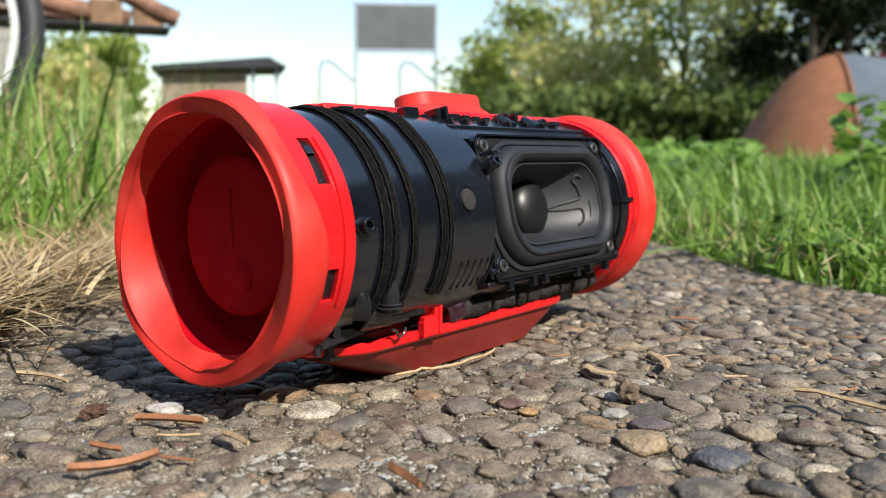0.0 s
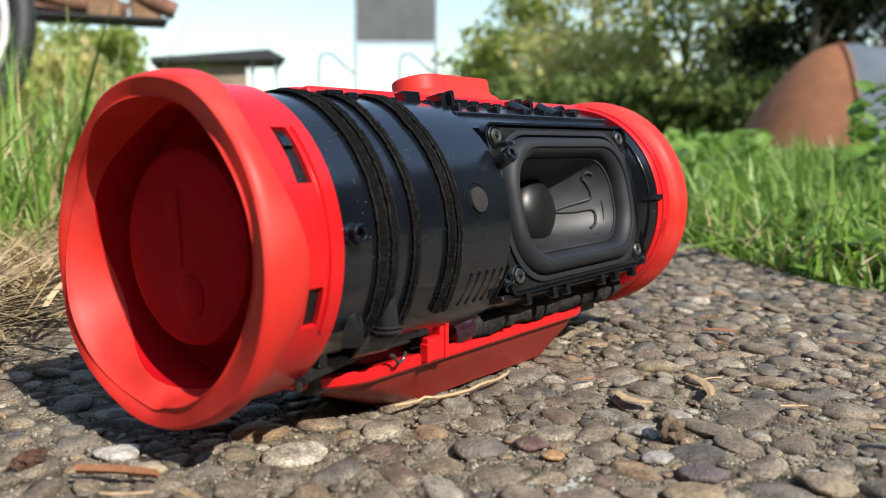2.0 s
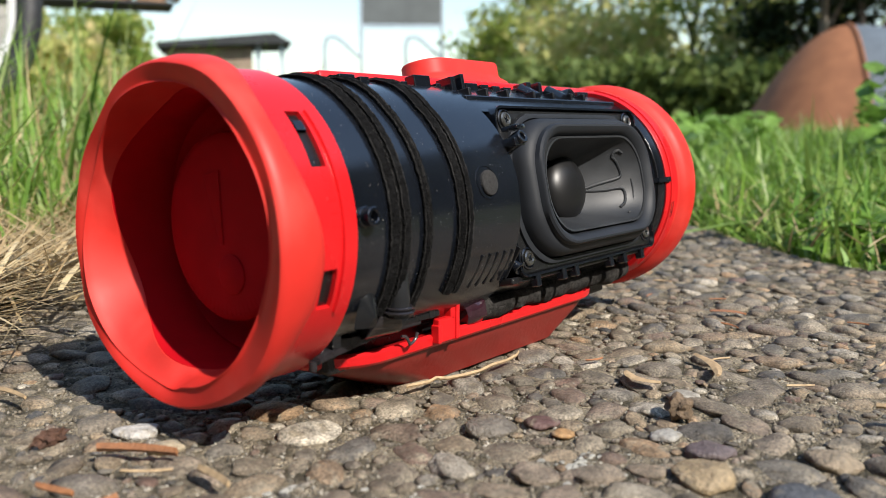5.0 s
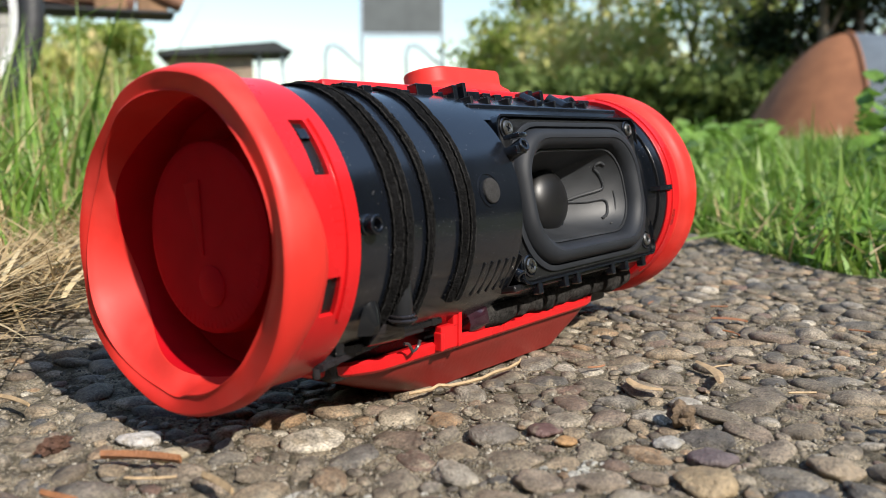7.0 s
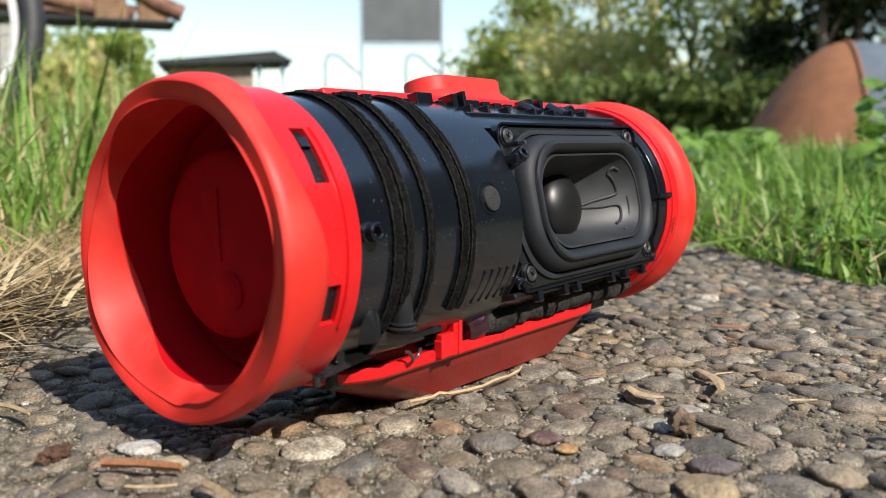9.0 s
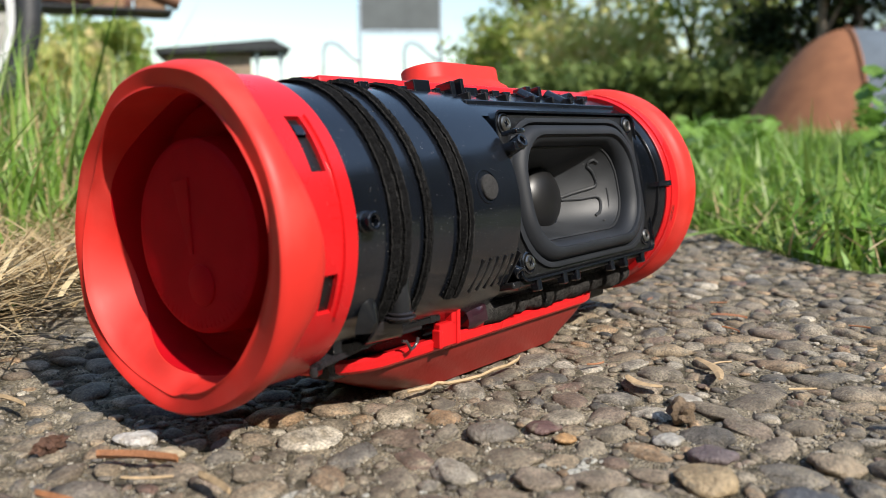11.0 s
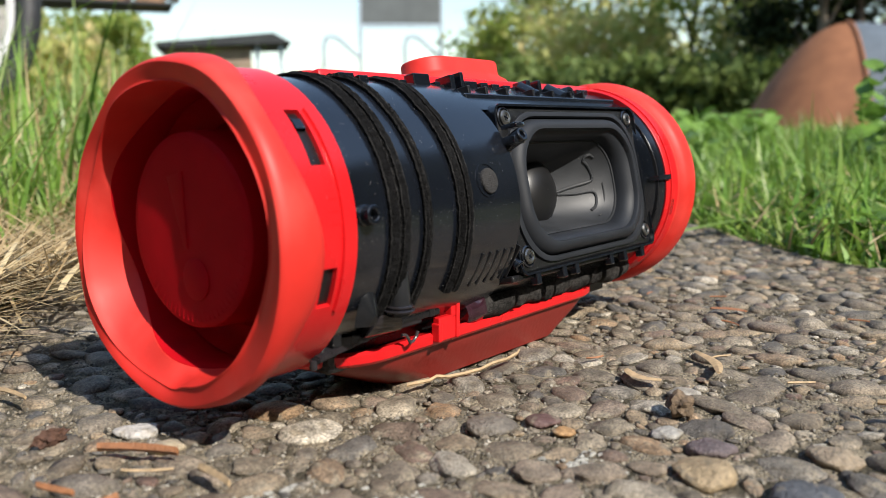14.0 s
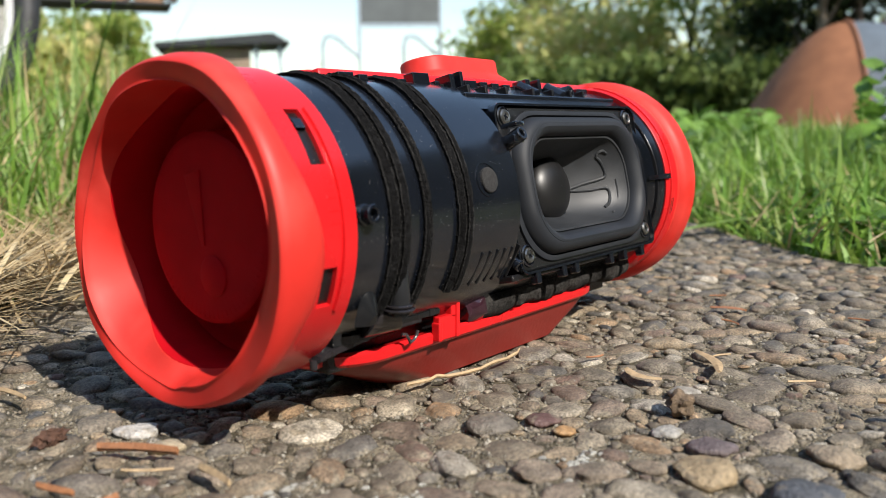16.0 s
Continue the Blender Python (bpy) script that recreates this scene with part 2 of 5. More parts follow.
def loft(bm, loops, closed=True, caps=(False, False)):
    rows = [[bm.verts.new(p) for p in loop] for loop in loops]
    for a, b in zip(rows, rows[1:]):
        n = len(a)
        for i in range(n if closed else n - 1):
            j = (i + 1) % n
            bm.faces.new((a[i], a[j], b[j], b[i]))
    if caps[0]:
        bm.faces.new(rows[0])
    if caps[1]:
        bm.faces.new(rows[-1])
    return bm


def polar(x, r, deg):
    """A place on the barrel: along its axis, from its axis, and the angle up from its front."""
    a = radians(deg)
    return Vector((x, -r * math.cos(a), r * math.sin(a)))


def revolve(profile, start=0.0, end=360.0, n=96, bm=None, wave=None):
    """A profile of (x, r) turned about the barrel's axis; the profile runs round when closed by its last point."""
    bm = bm or bmesh.new()
    full = end - start >= 360
    k = n if full else n + 1
    angles = [start + (end - start) * i / n for i in range(k)]
    wave = wave or (lambda x, r, a: (x, r))
    loops = [[polar(*wave(x, r, a), a) for a in angles] for x, r in profile]
    loft(bm, loops, closed=full)
    return bm


def box(bm, lo, hi, bevel=0.0):
    m = bmesh.ops.create_cube(bm, size=1.0)["verts"]
    for v in m:
        v.co = Vector([lo[i] + (v.co[i] + 0.5) * (hi[i] - lo[i]) for i in range(3)])
    if bevel:
        edges = list({e for v in m for e in v.link_edges})
        bmesh.ops.bevel(bm, geom=edges, offset=bevel, segments=2, affect="EDGES", profile=0.5)
    return bm


def tube(bm, points, radius, n=10, taper=None, caps=True):
    pts = [Vector(p) for p in points]
    loops = []
    side = None
    for i, p in enumerate(pts):
        way = (pts[min(i + 1, len(pts) - 1)] - pts[max(i - 1, 0)]).normalized()
        if side is None:
            side = way.orthogonal().normalized()
        side = (side - way * side.dot(way)).normalized()
        up = way.cross(side)
        r = radius if taper is None else radius + (taper - radius) * i / (len(pts) - 1)
        loops.append([p + (side * math.cos(2 * math.pi * k / n) + up * math.sin(2 * math.pi * k / n)) * r for k in range(n)])
    return loft(bm, loops, caps=(caps, caps))


def rounded(hw, hh, rad, per=9):
    """A rounded rectangle, as (across, up) places, the same count for every size."""
    out = []
    for cx, cz, a0 in ((hw - rad, hh - rad, 0), (-hw + rad, hh - rad, 90), (-hw + rad, -hh + rad, 180), (hw - rad, -hh + rad, 270)):
        for k in range(per):
            a = radians(a0 + 90 * k / (per - 1))
            out.append((cx + rad * math.cos(a), cz + rad * math.sin(a)))
    return out


def rough_up(bm, amount, size):
    for v in bm.verts:
        v.co += Vector(noise.noise_vector(v.co * size)) * amount
    return bm

# mottled dark green for the light-blocking screen added behind the camera
BACKDROP = material("added_dark_screen", (0.03, 0.045, 0.014), 0.9, vary=0.6, grain=3.0, second=(0.012, 0.018, 0.007), patches=1.0)
# ------------------------------------------------ ground


def inside_paving(x, y):
    """How far a place lies inside the paving's two grass edges (negative: on the grass)."""
    right = max(0.262 + 0.44 * y, min(0.282 + 1.04 * y, 0.44)) - x
    back = 0.20 + 0.62 * x - y
    return min(right * 0.91, back * 0.85)


bm = bmesh.new()
rings = [0.0, 0.2, 0.5, 1, 2, 4, 8, 16, 40, 120, 400, 1500]
loops = [[(r * math.cos(a), r * math.sin(a), -0.010) for a in np.linspace(0, 2 * math.pi, 48, endpoint=False)] for r in rings[1:]]
loft(bm, loops, caps=(True, False))
tagged(part("ground", bm, SOIL), "dark garden soil under the lawn", "ground", kind="structure")


def slab_height(x, y):
    p = Vector((x, y, 0))
    return -0.0010 + 0.0009 * noise.noise(p * 150) + 0.0005 * noise.noise(p * 420) + 0.0003 * noise.noise(p * 900)


# the slab: fine uneven mortar where the camera looks, plain beyond
bm = bmesh.new()
xs = sorted(set([round(v, 3) for v in np.arange(-2.24, -0.25, 0.08)] + [round(v, 4) for v in np.arange(-0.24, 0.485, 0.0026)]))
ys = sorted(set([round(v, 3) for v in np.arange(-2.66, -0.27, 0.08)] + [round(v, 4) for v in np.arange(-0.26, 0.50, 0.0026)]))
grid = {}
for i, x in enumerate(xs):
    for j, y in enumerate(ys):
        if inside_paving(x, y) > -0.002:
            grid[i, j] = bm.verts.new((x, y, slab_height(x, y) if x > -0.2401 and y > -0.2601 else -0.0010))
for (i, j), v in grid.items():
    four = [grid.get(k) for k in ((i, j), (i + 1, j), (i + 1, j + 1), (i, j + 1))]
    if all(four):
        bm.faces.new(four)
rim = [e for e in bm.edges if e.is_boundary]
low_edge = bmesh.ops.extrude_edge_only(bm, edges=rim)
for g in low_edge["geom"]:
    if isinstance(g, bmesh.types.BMVert):
        g.co.z = -0.04
pavement = tagged(part("pavement", bm, MORTAR), "weathered grey exposed-aggregate concrete slab set with river pebbles", "pavement", kind="structure")

# unseen dark screen added behind the camera; it dims sky fill and reflections
bm = bmesh.new()
arc = [math.radians(a) for a in np.linspace(98, 345, 48)]
loft(bm, [[(-0.19 + r * math.cos(a), -0.15 + r * math.sin(a), z + 0.25 * math.sin(a * 23) * (z > 1)) for a in arc] for r, z in ((7.0, -0.02), (7.0, 4.3), (7.8, 4.3), (7.8, -0.02))], closed=False)
tagged(part("backdrop", bm, BACKDROP, smooth=False), "unseen dark screen behind the camera, added to cut sky light", "backdrop", kind="structure")

# ------------------------------------------------ the loudspeaker
AXIS_Z = 0.0437
BARREL = Matrix.Translation((0, 0, AXIS_Z)) @ pose(0, 0, 0, -12.5)
speaker = thing("portable_speaker", "red and black portable loudspeaker without grille on pebbled concrete", "loudspeaker")


def fix(name, bm, mat, parent=None, label="", smooth=True):
    """A still part of the loudspeaker, drawn in the barrel's own space."""
    if parent is None or parent is speaker:
        bm.transform(BARREL)
        return part(name, bm, mat, speaker, label, smooth)
    bm.transform(BARREL)
    return part(name, bm, mat, parent, label, smooth)


LIP = [(-180, 0.0368), (-158, 0.0390), (-122, 0.0372), (-82, 0.0362), (-48, 0.0374), (-3, 0.0367), (46, 0.0362), (73, 0.0352), (100, 0.0349), (122, 0.0336), (148, 0.0349), (180, 0.0368)]


def lip_radius(deg):
    d = (deg + 180) % 360 - 180
    for (a, r), (b, s) in zip(LIP, LIP[1:]):
        if a <= d <= b:
            k = (d - a) / (b - a)
            k = k * k * (3 - 2 * k)
            return r + (s - r) * k
    return 0.0365


CREST = [(-180, 33.9), (-160, 34.5), (-145, 35.0), (-130, 34.3), (-115, 33.1), (-86, 31.4), (-62, 31.2), (-45, 30.1), (-30, 29.9), (-15, 31.4), (0, 32.8), (12, 32.9), (26, 31.6), (42, 30.5), (75, 30.5), (105, 30.5), (125, 29.9), (140, 30.4), (158, 31.9), (170, 33.1), (180, 33.9)]


def crest_radius(deg):
    """The rim's inner edge, in metres from the axis."""
    d = (deg + 180) % 360 - 180
    total = weight = 0.0
    for a, r in CREST[:-1]:
        away = abs((d - a + 180) % 360 - 180)
        w = math.exp(-(away / 11.0) ** 2)
        total, weight = total + w * r, weight + w
    return total / weight * 0.001


def swell(deg):
    """The four lobes of the mouth: 1 where a lobe runs deep into the cup, -1 between two lobes."""
    return math.cos(4 * radians(deg - 195))


def crease(deg):
    """Depth at which the flared mouth meets the cup's wall."""
    return -0.0853 + 0.0024 * swell(deg)


def bumper_wave(x, r, deg):
    a = radians(deg)
    if r < 0.001:
        # the mouth: r counts the steps from the rim's shoulder (0) over the inner edge (1) to the crease (2)
        k = r * 1e4
        top_x, top_r = -0.0918 - 0.0010 * swell(deg), crest_radius(deg)
        low_x, low_r = crease(deg), 0.0295
        # a thin raised bead runs along the inner edge
        bead = 0.00045 * math.exp(-((k - 0.98) / 0.07) ** 2)
        if k <= 1.0:
            out_r = lip_radius(deg) - 0.0010
            return -0.0929 + (top_x + 0.0929) * k ** 1.5 - bead, out_r + (top_r - out_r) * k
        k -= 1.0
        return top_x + (low_x - top_x) * k ** 0.85 - bead, top_r + (low_r - top_r) * k ** 1.1
    out = max(0.0, min(1.0, (-x - 0.0825) / 0.008))
    r += (lip_radius(deg) - 0.0365) * out
    if x > -0.0885 and r > 0.0335:
        k = min(1.0, (x + 0.0885) / 0.0045)
        x += (-0.0012 + 0.0024 * math.cos(4 * (a + 0.297))) * k
        r += 0.0003 * math.cos(4 * (a + 0.297))
    return x, r


def cup_wave(x, r, deg):
    k = max(0.0, min(1.0, (-x - 0.0700) / 0.0130))
    return x + (crease(deg) + 0.0002 + 0.0830) * k, r


BUMPER = [(-0.0813, 0.0326), (-0.0824, 0.0337), (-0.0824, 0.0344), (-0.0836, 0.0357), (-0.0850, 0.0364), (-0.0880, 0.0367), (-0.0908, 0.0366), (-0.0919, 0.0363), (-0.0926, 0.0359)]
BUMPER += [(-0.09, k * 1e-4) for k in (0.0, 0.2, 0.45, 0.7, 0.84, 0.90, 0.94, 0.98, 1.0, 1.02, 1.05, 1.10, 1.2, 1.35, 1.5, 1.65, 1.8, 1.92, 2.0)]
BUMPER += [(-0.0818, 0.0302), (-0.0810, 0.0306), (-0.0700, 0.0302), (-0.0690, 0.0310), (-0.0800, 0.0311), (-0.0813, 0.0326)]
bumper = fix("bumper", revolve(BUMPER, n=216, wave=bumper_wave), RUBBER_RED, label="matt red wavy rubber bumper ring")
SLOTS = [(12.5, 34.5), (-36.0, -22.5), (80, 102), (150, 172), (-110, -88), (-168, -146)]


def collar(x_rear, x_front, x_slot0, x_slot1, name):
    """A red plastic ring with slots cut through it; x_rear is its edge on the black barrel."""
    bm = bmesh.new()
    n = 180
    xs = [x_front, x_slot0, x_slot1, x_rear]
    def cut(a):
        return any(lo <= a <= hi for lo, hi in SLOTS)
    for i in range(n):
        a, b = -180 + 360 * i / n, -180 + 360 * (i + 1) / n
        for k, (xa, xb) in enumerate(zip(xs, xs[1:])):
            if k == 1 and cut((a + b) / 2):
                for x in (xa, xb):
                    bm.faces.new([bm.verts.new(polar(x, r, d)) for r, d in ((0.0339, a), (0.0339, b), (0.0318, b), (0.0318, a))])
                for e, c in ((a, a - 2), (b, b + 2)):
                    if not cut((e + c) / 2):
                        bm.faces.new([bm.verts.new(polar(x, r, e)) for x, r in ((xa, 0.0339), (xb, 0.0339), (xb, 0.0318), (xa, 0.0318))])
                continue
            bm.faces.new([bm.verts.new(polar(x, 0.0339, d)) for x, d in ((xa, a), (xb, a), (xb, b), (xa, b))])
        bm.faces.new([bm.verts.new(polar(x_rear, r, d)) for r, d in ((0.0339, a), (0.0339, b), (0.0320, b), (0.0320, a))])
    bmesh.ops.remove_doubles(bm, verts=bm.verts, dist=1e-6)
    ob = fix(name, bm, PLASTIC_RED, label="glossy red plastic collar with slots")
    return ob


near_collar = collar(-0.0716, -0.0880, -0.0806, -0.0768, "collar")
# black slabs and catches seen in the slots, and moulded ribs between them
for lo, hi in SLOTS[:2]:
    mid = (lo + hi) / 2
    b = revolve([(-0.0816, 0.0322), (-0.0816, 0.0328), (-0.0760, 0.0328), (-0.0760, 0.0322)], lo - 1, hi + 1, 12)
    fix("slot_lining", b, MATT_BLACK, near_collar, "glossy black lining in the slot")
b = revolve([(-0.0805, 0.0326), (-0.0800, 0.0338), (-0.0776, 0.0338), (-0.0770, 0.0326)], 26, 30, 6)
fix("catch", b, GLOSS_BLACK, near_collar, "black plastic catch")
for k in range(4):
    a = -12 + k * 4.2
    fix("rib", revolve([(-0.0790, 0.0337), (-0.0786, 0.0340), (-0.0750, 0.0340), (-0.0746, 0.0337)], a, a + 1.2, 3), PLASTIC_RED, near_collar)
fix("rib", revolve([(-0.0758, 0.0337), (-0.0756, 0.0345), (-0.0750, 0.0345), (-0.0748, 0.0337)], -38, 34, 24), PLASTIC_RED, near_collar)

# the passive radiator: its disc and its roll move along the axis
REST = -0.0825
ROLL_REST = -0.0772
bm = revolve([(-0.0012, 0.00001), (-0.0012, 0.0040), (-0.0011, 0.0120), (-0.0009, 0.0185), (-0.0007, 0.0198), (-0.0002, 0.0204), (0.0020, 0.0207), (0.0140, 0.0212)], n=96)
disc = part("radiator_disc", bm, RADIATOR_RED, speaker, "dark red rubber radiator disc with raised marks")
bm = bmesh.new()
loft(bm, [[Vector((x, y0 * k, z)) for y0, z in ((0.0004, -0.0035), (-0.0022, 0.0122), (0.0034, 0.0122), (0.0016, -0.0035))] for x, k in ((-0.0002, 1.0), (-0.0014, 1.0), (-0.0015, 0.9))], caps=(False, True))
part("raised_bar", bm, RADIATOR_RED, disc)
bm = bmesh.new()
loft(bm, [[Vector((x, -0.0005 + q * math.cos(a), -0.0102 + q * math.sin(a))) for a in np.linspace(0, 2 * math.pi, 36, endpoint=False)] for x, q in ((-0.0002, 0.0044), (-0.0014, 0.0044), (-0.0016, 0.0041), (-0.0016, 0.0001))])
part("raised_dot", bm, RADIATOR_RED, disc)
for k in range(30):
    a = radians(-20 - 140 * k / 29)
    bm = bmesh.new()
    tube(bm, [(-0.00085, r * math.cos(a), r * math.sin(a)) for r in (0.0148, 0.0170, 0.0192)], 0.00013, 5)
    part("fine_rib", bm, RADIATOR_RED, disc)
bm = revolve([(0.0085, 0.0206), (0.0040, 0.0210), (0.0058, 0.0219), (0.0070, 0.0232), (0.0072, 0.0250), (0.0062, 0.0268), (0.0044, 0.0281), (0.0024, 0.0288), (0.0080, 0.0290)], n=72)
radiator_roll = part("radiator_surround", bm, RADIATOR_RED, speaker, "red rubber radiator surround")
fix("cup_floor", revolve([(-0.0665, 0.0001), (-0.0665, 0.0322), (-0.0655, 0.0322), (-0.0655, 0.0001)], n=48), MATT_BLACK)

fix("cup_wall", revolve([(-0.0830, 0.0299), (-0.0830, 0.0294), (-0.0815, 0.0293), (-0.0760, 0.0293), (-0.0695, 0.0292), (-0.0690, 0.0300)], n=216, wave=cup_wave), RADIATOR_RED, label="dark red rubber cup wall")

# barrel
BODY = [(-0.0722, 0.0318), (-0.0722, 0.0327), (-0.0712, 0.0331), (-0.0706, 0.0325), (-0.0480, 0.0325), (-0.0300, 0.0325),
        (-0.0118, 0.0325), (-0.0115, 0.0322), (-0.0115, 0.0)]
fix("barrel", revolve(BODY, n=128), GLOSS_BLACK, label="glossy black plastic barrel with dust on it")
shell = [(-0.0115, 0.0300), (-0.0115, 0.0322), (0.0725, 0.0322), (0.0735, 0.0315), (0.0735, 0.0300), (-0.0115, 0.0300)]
fix("rear_shell", revolve(shell, 40, 320, 96), GLOSS_BLACK)
fix("inner_wall", revolve([(0.0715, 0.0), (0.0715, 0.0316), (0.0735, 0.0316), (0.0735, 0.0)], n=64), MATT_BLACK)


def foam_strip(x0, x1, lo, hi, name, seed, slant=0.0):
    """A glued strip of foam round the barrel with a ragged surface; the two halves have a seam between them."""
    bm = bmesh.new()
    n = 420
    prof = [(0, 0.0318), (0.02, 0.0331), (0.08, 0.0335), (0.18, 0.0337), (0.30, 0.0339), (0.38, 0.0337), (0.43, 0.0331), (0.50, 0.0322), (0.57, 0.0331), (0.62, 0.0337), (0.72, 0.0338), (0.84, 0.0337), (0.93, 0.0335), (0.98, 0.0331), (1, 0.0318)]
    loops = []
    for u, r in prof:
        loop = []
        for i in range(n + 1):
            a = lo + (hi - lo) * i / n
            jag = noise.noise(Vector((a * 0.35, u * 2.3, seed))) * 0.00022 + noise.noise(Vector((a * 1.3, u * 5.0, seed))) * 0.00018 + noise.noise(Vector((a * 3.0, u * 11.0, seed))) * 0.00012
            x = x0 + (x1 - x0) * u + slant * max(0, (a - 40) / 40) + jag * 0.8
            loop.append(polar(x, r + jag, a))
        loops.append(loop)
    loft(bm, loops, closed=False)
    for end in (0, n):
        bm.verts.ensure_lookup_table()
        bm.faces.new([bm.verts[k * (n + 1) + end] for k in range(len(prof))])
    strip_ob = fix(name, bm, FOAM, label="ragged black foam sealing strip")
    # frayed dusty edges, and the torn seam between the halves
    for u, r, thick in ((0.03, 0.0333, 0.00022), (0.40, 0.0337, 0.00016), (0.60, 0.0337, 0.00016), (0.97, 0.0333, 0.00022)):
        bm = bmesh.new()
        line = []
        for i in range(0, 211):
            a = lo + (hi - lo) * i / 210
            jag = noise.noise(Vector((a * 0.8, u * 9.0, seed + 3))) * 0.00016 + noise.noise(Vector((a * 2.7, u * 9.0, seed))) * 0.00008
            line.append(polar(x0 + (x1 - x0) * u + slant * max(0, (a - 40) / 40) + jag, r + jag * 0.6, a))
        tube(bm, line, thick, 5)
        rough_up(bm, 0.00012, 2500)
        fix("frayed_edge", bm, FRAY, strip_ob)
    return strip_ob


foam_strip(-0.0612, -0.0548, -46, 200, "foam_strip", 1.0, 0.002)
foam_strip(-0.0382, -0.0326, -44, 200, "foam_strip", 5.0, 0.006)
foam_strip(-0.0500, -0.0478, -50, 200, "foam_strip", 9.0, 0.004)


def hollow_boss(x, deg, r, radius, length, hole, name="screw_boss", lift=0.0):
    """A small tube that stands out from the barrel, with a hole in its end."""
    bm = bmesh.new()
    prof = [(radius * 1.12, r - 0.002), (radius * 1.12, r + 0.0005), (radius, r + 0.0008), (radius, r + length - 0.0002), (radius - 0.0002, r + length), (hole + 0.0002, r + length), (hole, r + length - 0.0002), (hole, r + 0.001), (0.00001, r + 0.001)]
    n = 24
    loops = []
    a0 = radians(deg)
    e1, e2, out = Vector((1, 0, 0)), Vector((0, math.sin(a0), math.cos(a0))), polar(0, 1, deg)
    for q, h in prof:
        loops.append([Vector((x, 0, 0)) + out * h + (e1 * math.cos(t) + e2 * math.sin(t)) * q for t in np.linspace(0, 2 * math.pi, n, endpoint=False)])
    loft(bm, loops)
    return fix(name, bm, GLOSS_BLACK, label="black plastic screw boss")


hollow_boss(-0.0680, -6.0, 0.0325, 0.0020, 0.0030, 0.0011)
hollow_boss(-0.0100, 19.0, 0.0310, 0.0019, 0.0062, 0.0010)
bm = bmesh.new()
box(bm, (-0.0130, -0.0345, 0.0098), (-0.0085, -0.0300, 0.0120), 0.0003)
box(bm, (-0.0118, -0.0350, 0.0140), (-0.0080, -0.0300, 0.0152), 0.0003)
fix("boss_web", bm, GLOSS_BLACK)
hollow_boss(-0.0085, -39.0, 0.0300, 0.0017, 0.0040, 0.0009)
# round felt badge in a thin moulded ring
bm = bmesh.new()
n = 40
loft(bm, [[polar(-0.0243 + q * math.cos(t), 0.0326 + h, 2.2 + math.degrees(q * math.sin(t) / 0.0325)) for t in np.linspace(0, 2 * math.pi, n, endpoint=False)] for q, h in ((0.0031, -0.0006), (0.0031, 0.0004), (0.0029, 0.0006), (0.0015, 0.0006), (0.0001, 0.0006))])
fix("felt_badge", bm, FELT, label="round dark grey felt badge")
bm = bmesh.new()
loft(bm, [[polar(-0.0248 + q * math.cos(t), 0.0325 + h, 2.6 + math.degrees(q * math.sin(t) / 0.0325)) for t in np.linspace(0, 2 * math.pi, n, endpoint=False)] for q, h in ((0.0043, -0.0005), (0.0042, 0.00025), (0.0039, 0.00025), (0.0038, -0.0005))])
fix("moulded_ring", bm, GLOSS_BLACK)

# the driver in its frame
CX, CZ = 0.0315, -0.0010


def front(loop, y):
    return [Vector((CX + a, y, CZ + b)) for a, b in loop]


driver = fix("driver_frame", loft(bmesh.new(), [front(rounded(0.0395, 0.0222, 0.003), -0.0215), front(rounded(0.0395, 0.0222, 0.003), -0.0254), front(rounded(0.0390, 0.0217, 0.003), -0.0258),
             front(rounded(0.0368, 0.0207, 0.0145), -0.0258), front(rounded(0.0364, 0.0203, 0.0145), -0.0254), front(rounded(0.0356, 0.0198, 0.0145), -0.0246), front(rounded(0.0356, 0.0198, 0.0145), -0.0130)]), FRAME_BLACK, label="matt black driver frame with four screws")
fix("driver_rim", loft(bmesh.new(), [front(rounded(0.0374, 0.0209, 0.015), -0.0252), front(rounded(0.0374, 0.0209, 0.015), -0.0266), front(rounded(0.0371, 0.0206, 0.015), -0.0268), front(rounded(0.0359, 0.0197, 0.0145), -0.0268), front(rounded(0.0355, 0.0194, 0.0145), -0.0258)]), SURROUND, driver)
fix("frame_edge", loft(bmesh.new(), [front(rounded(0.0402, 0.0229, 0.0034), -0.0210), front(rounded(0.0402, 0.0229, 0.0034), -0.0268), front(rounded(0.0396, 0.0223, 0.003), -0.0268), front(rounded(0.0396, 0.0223, 0.003), -0.0250)]), GLOSS_BLACK, driver)


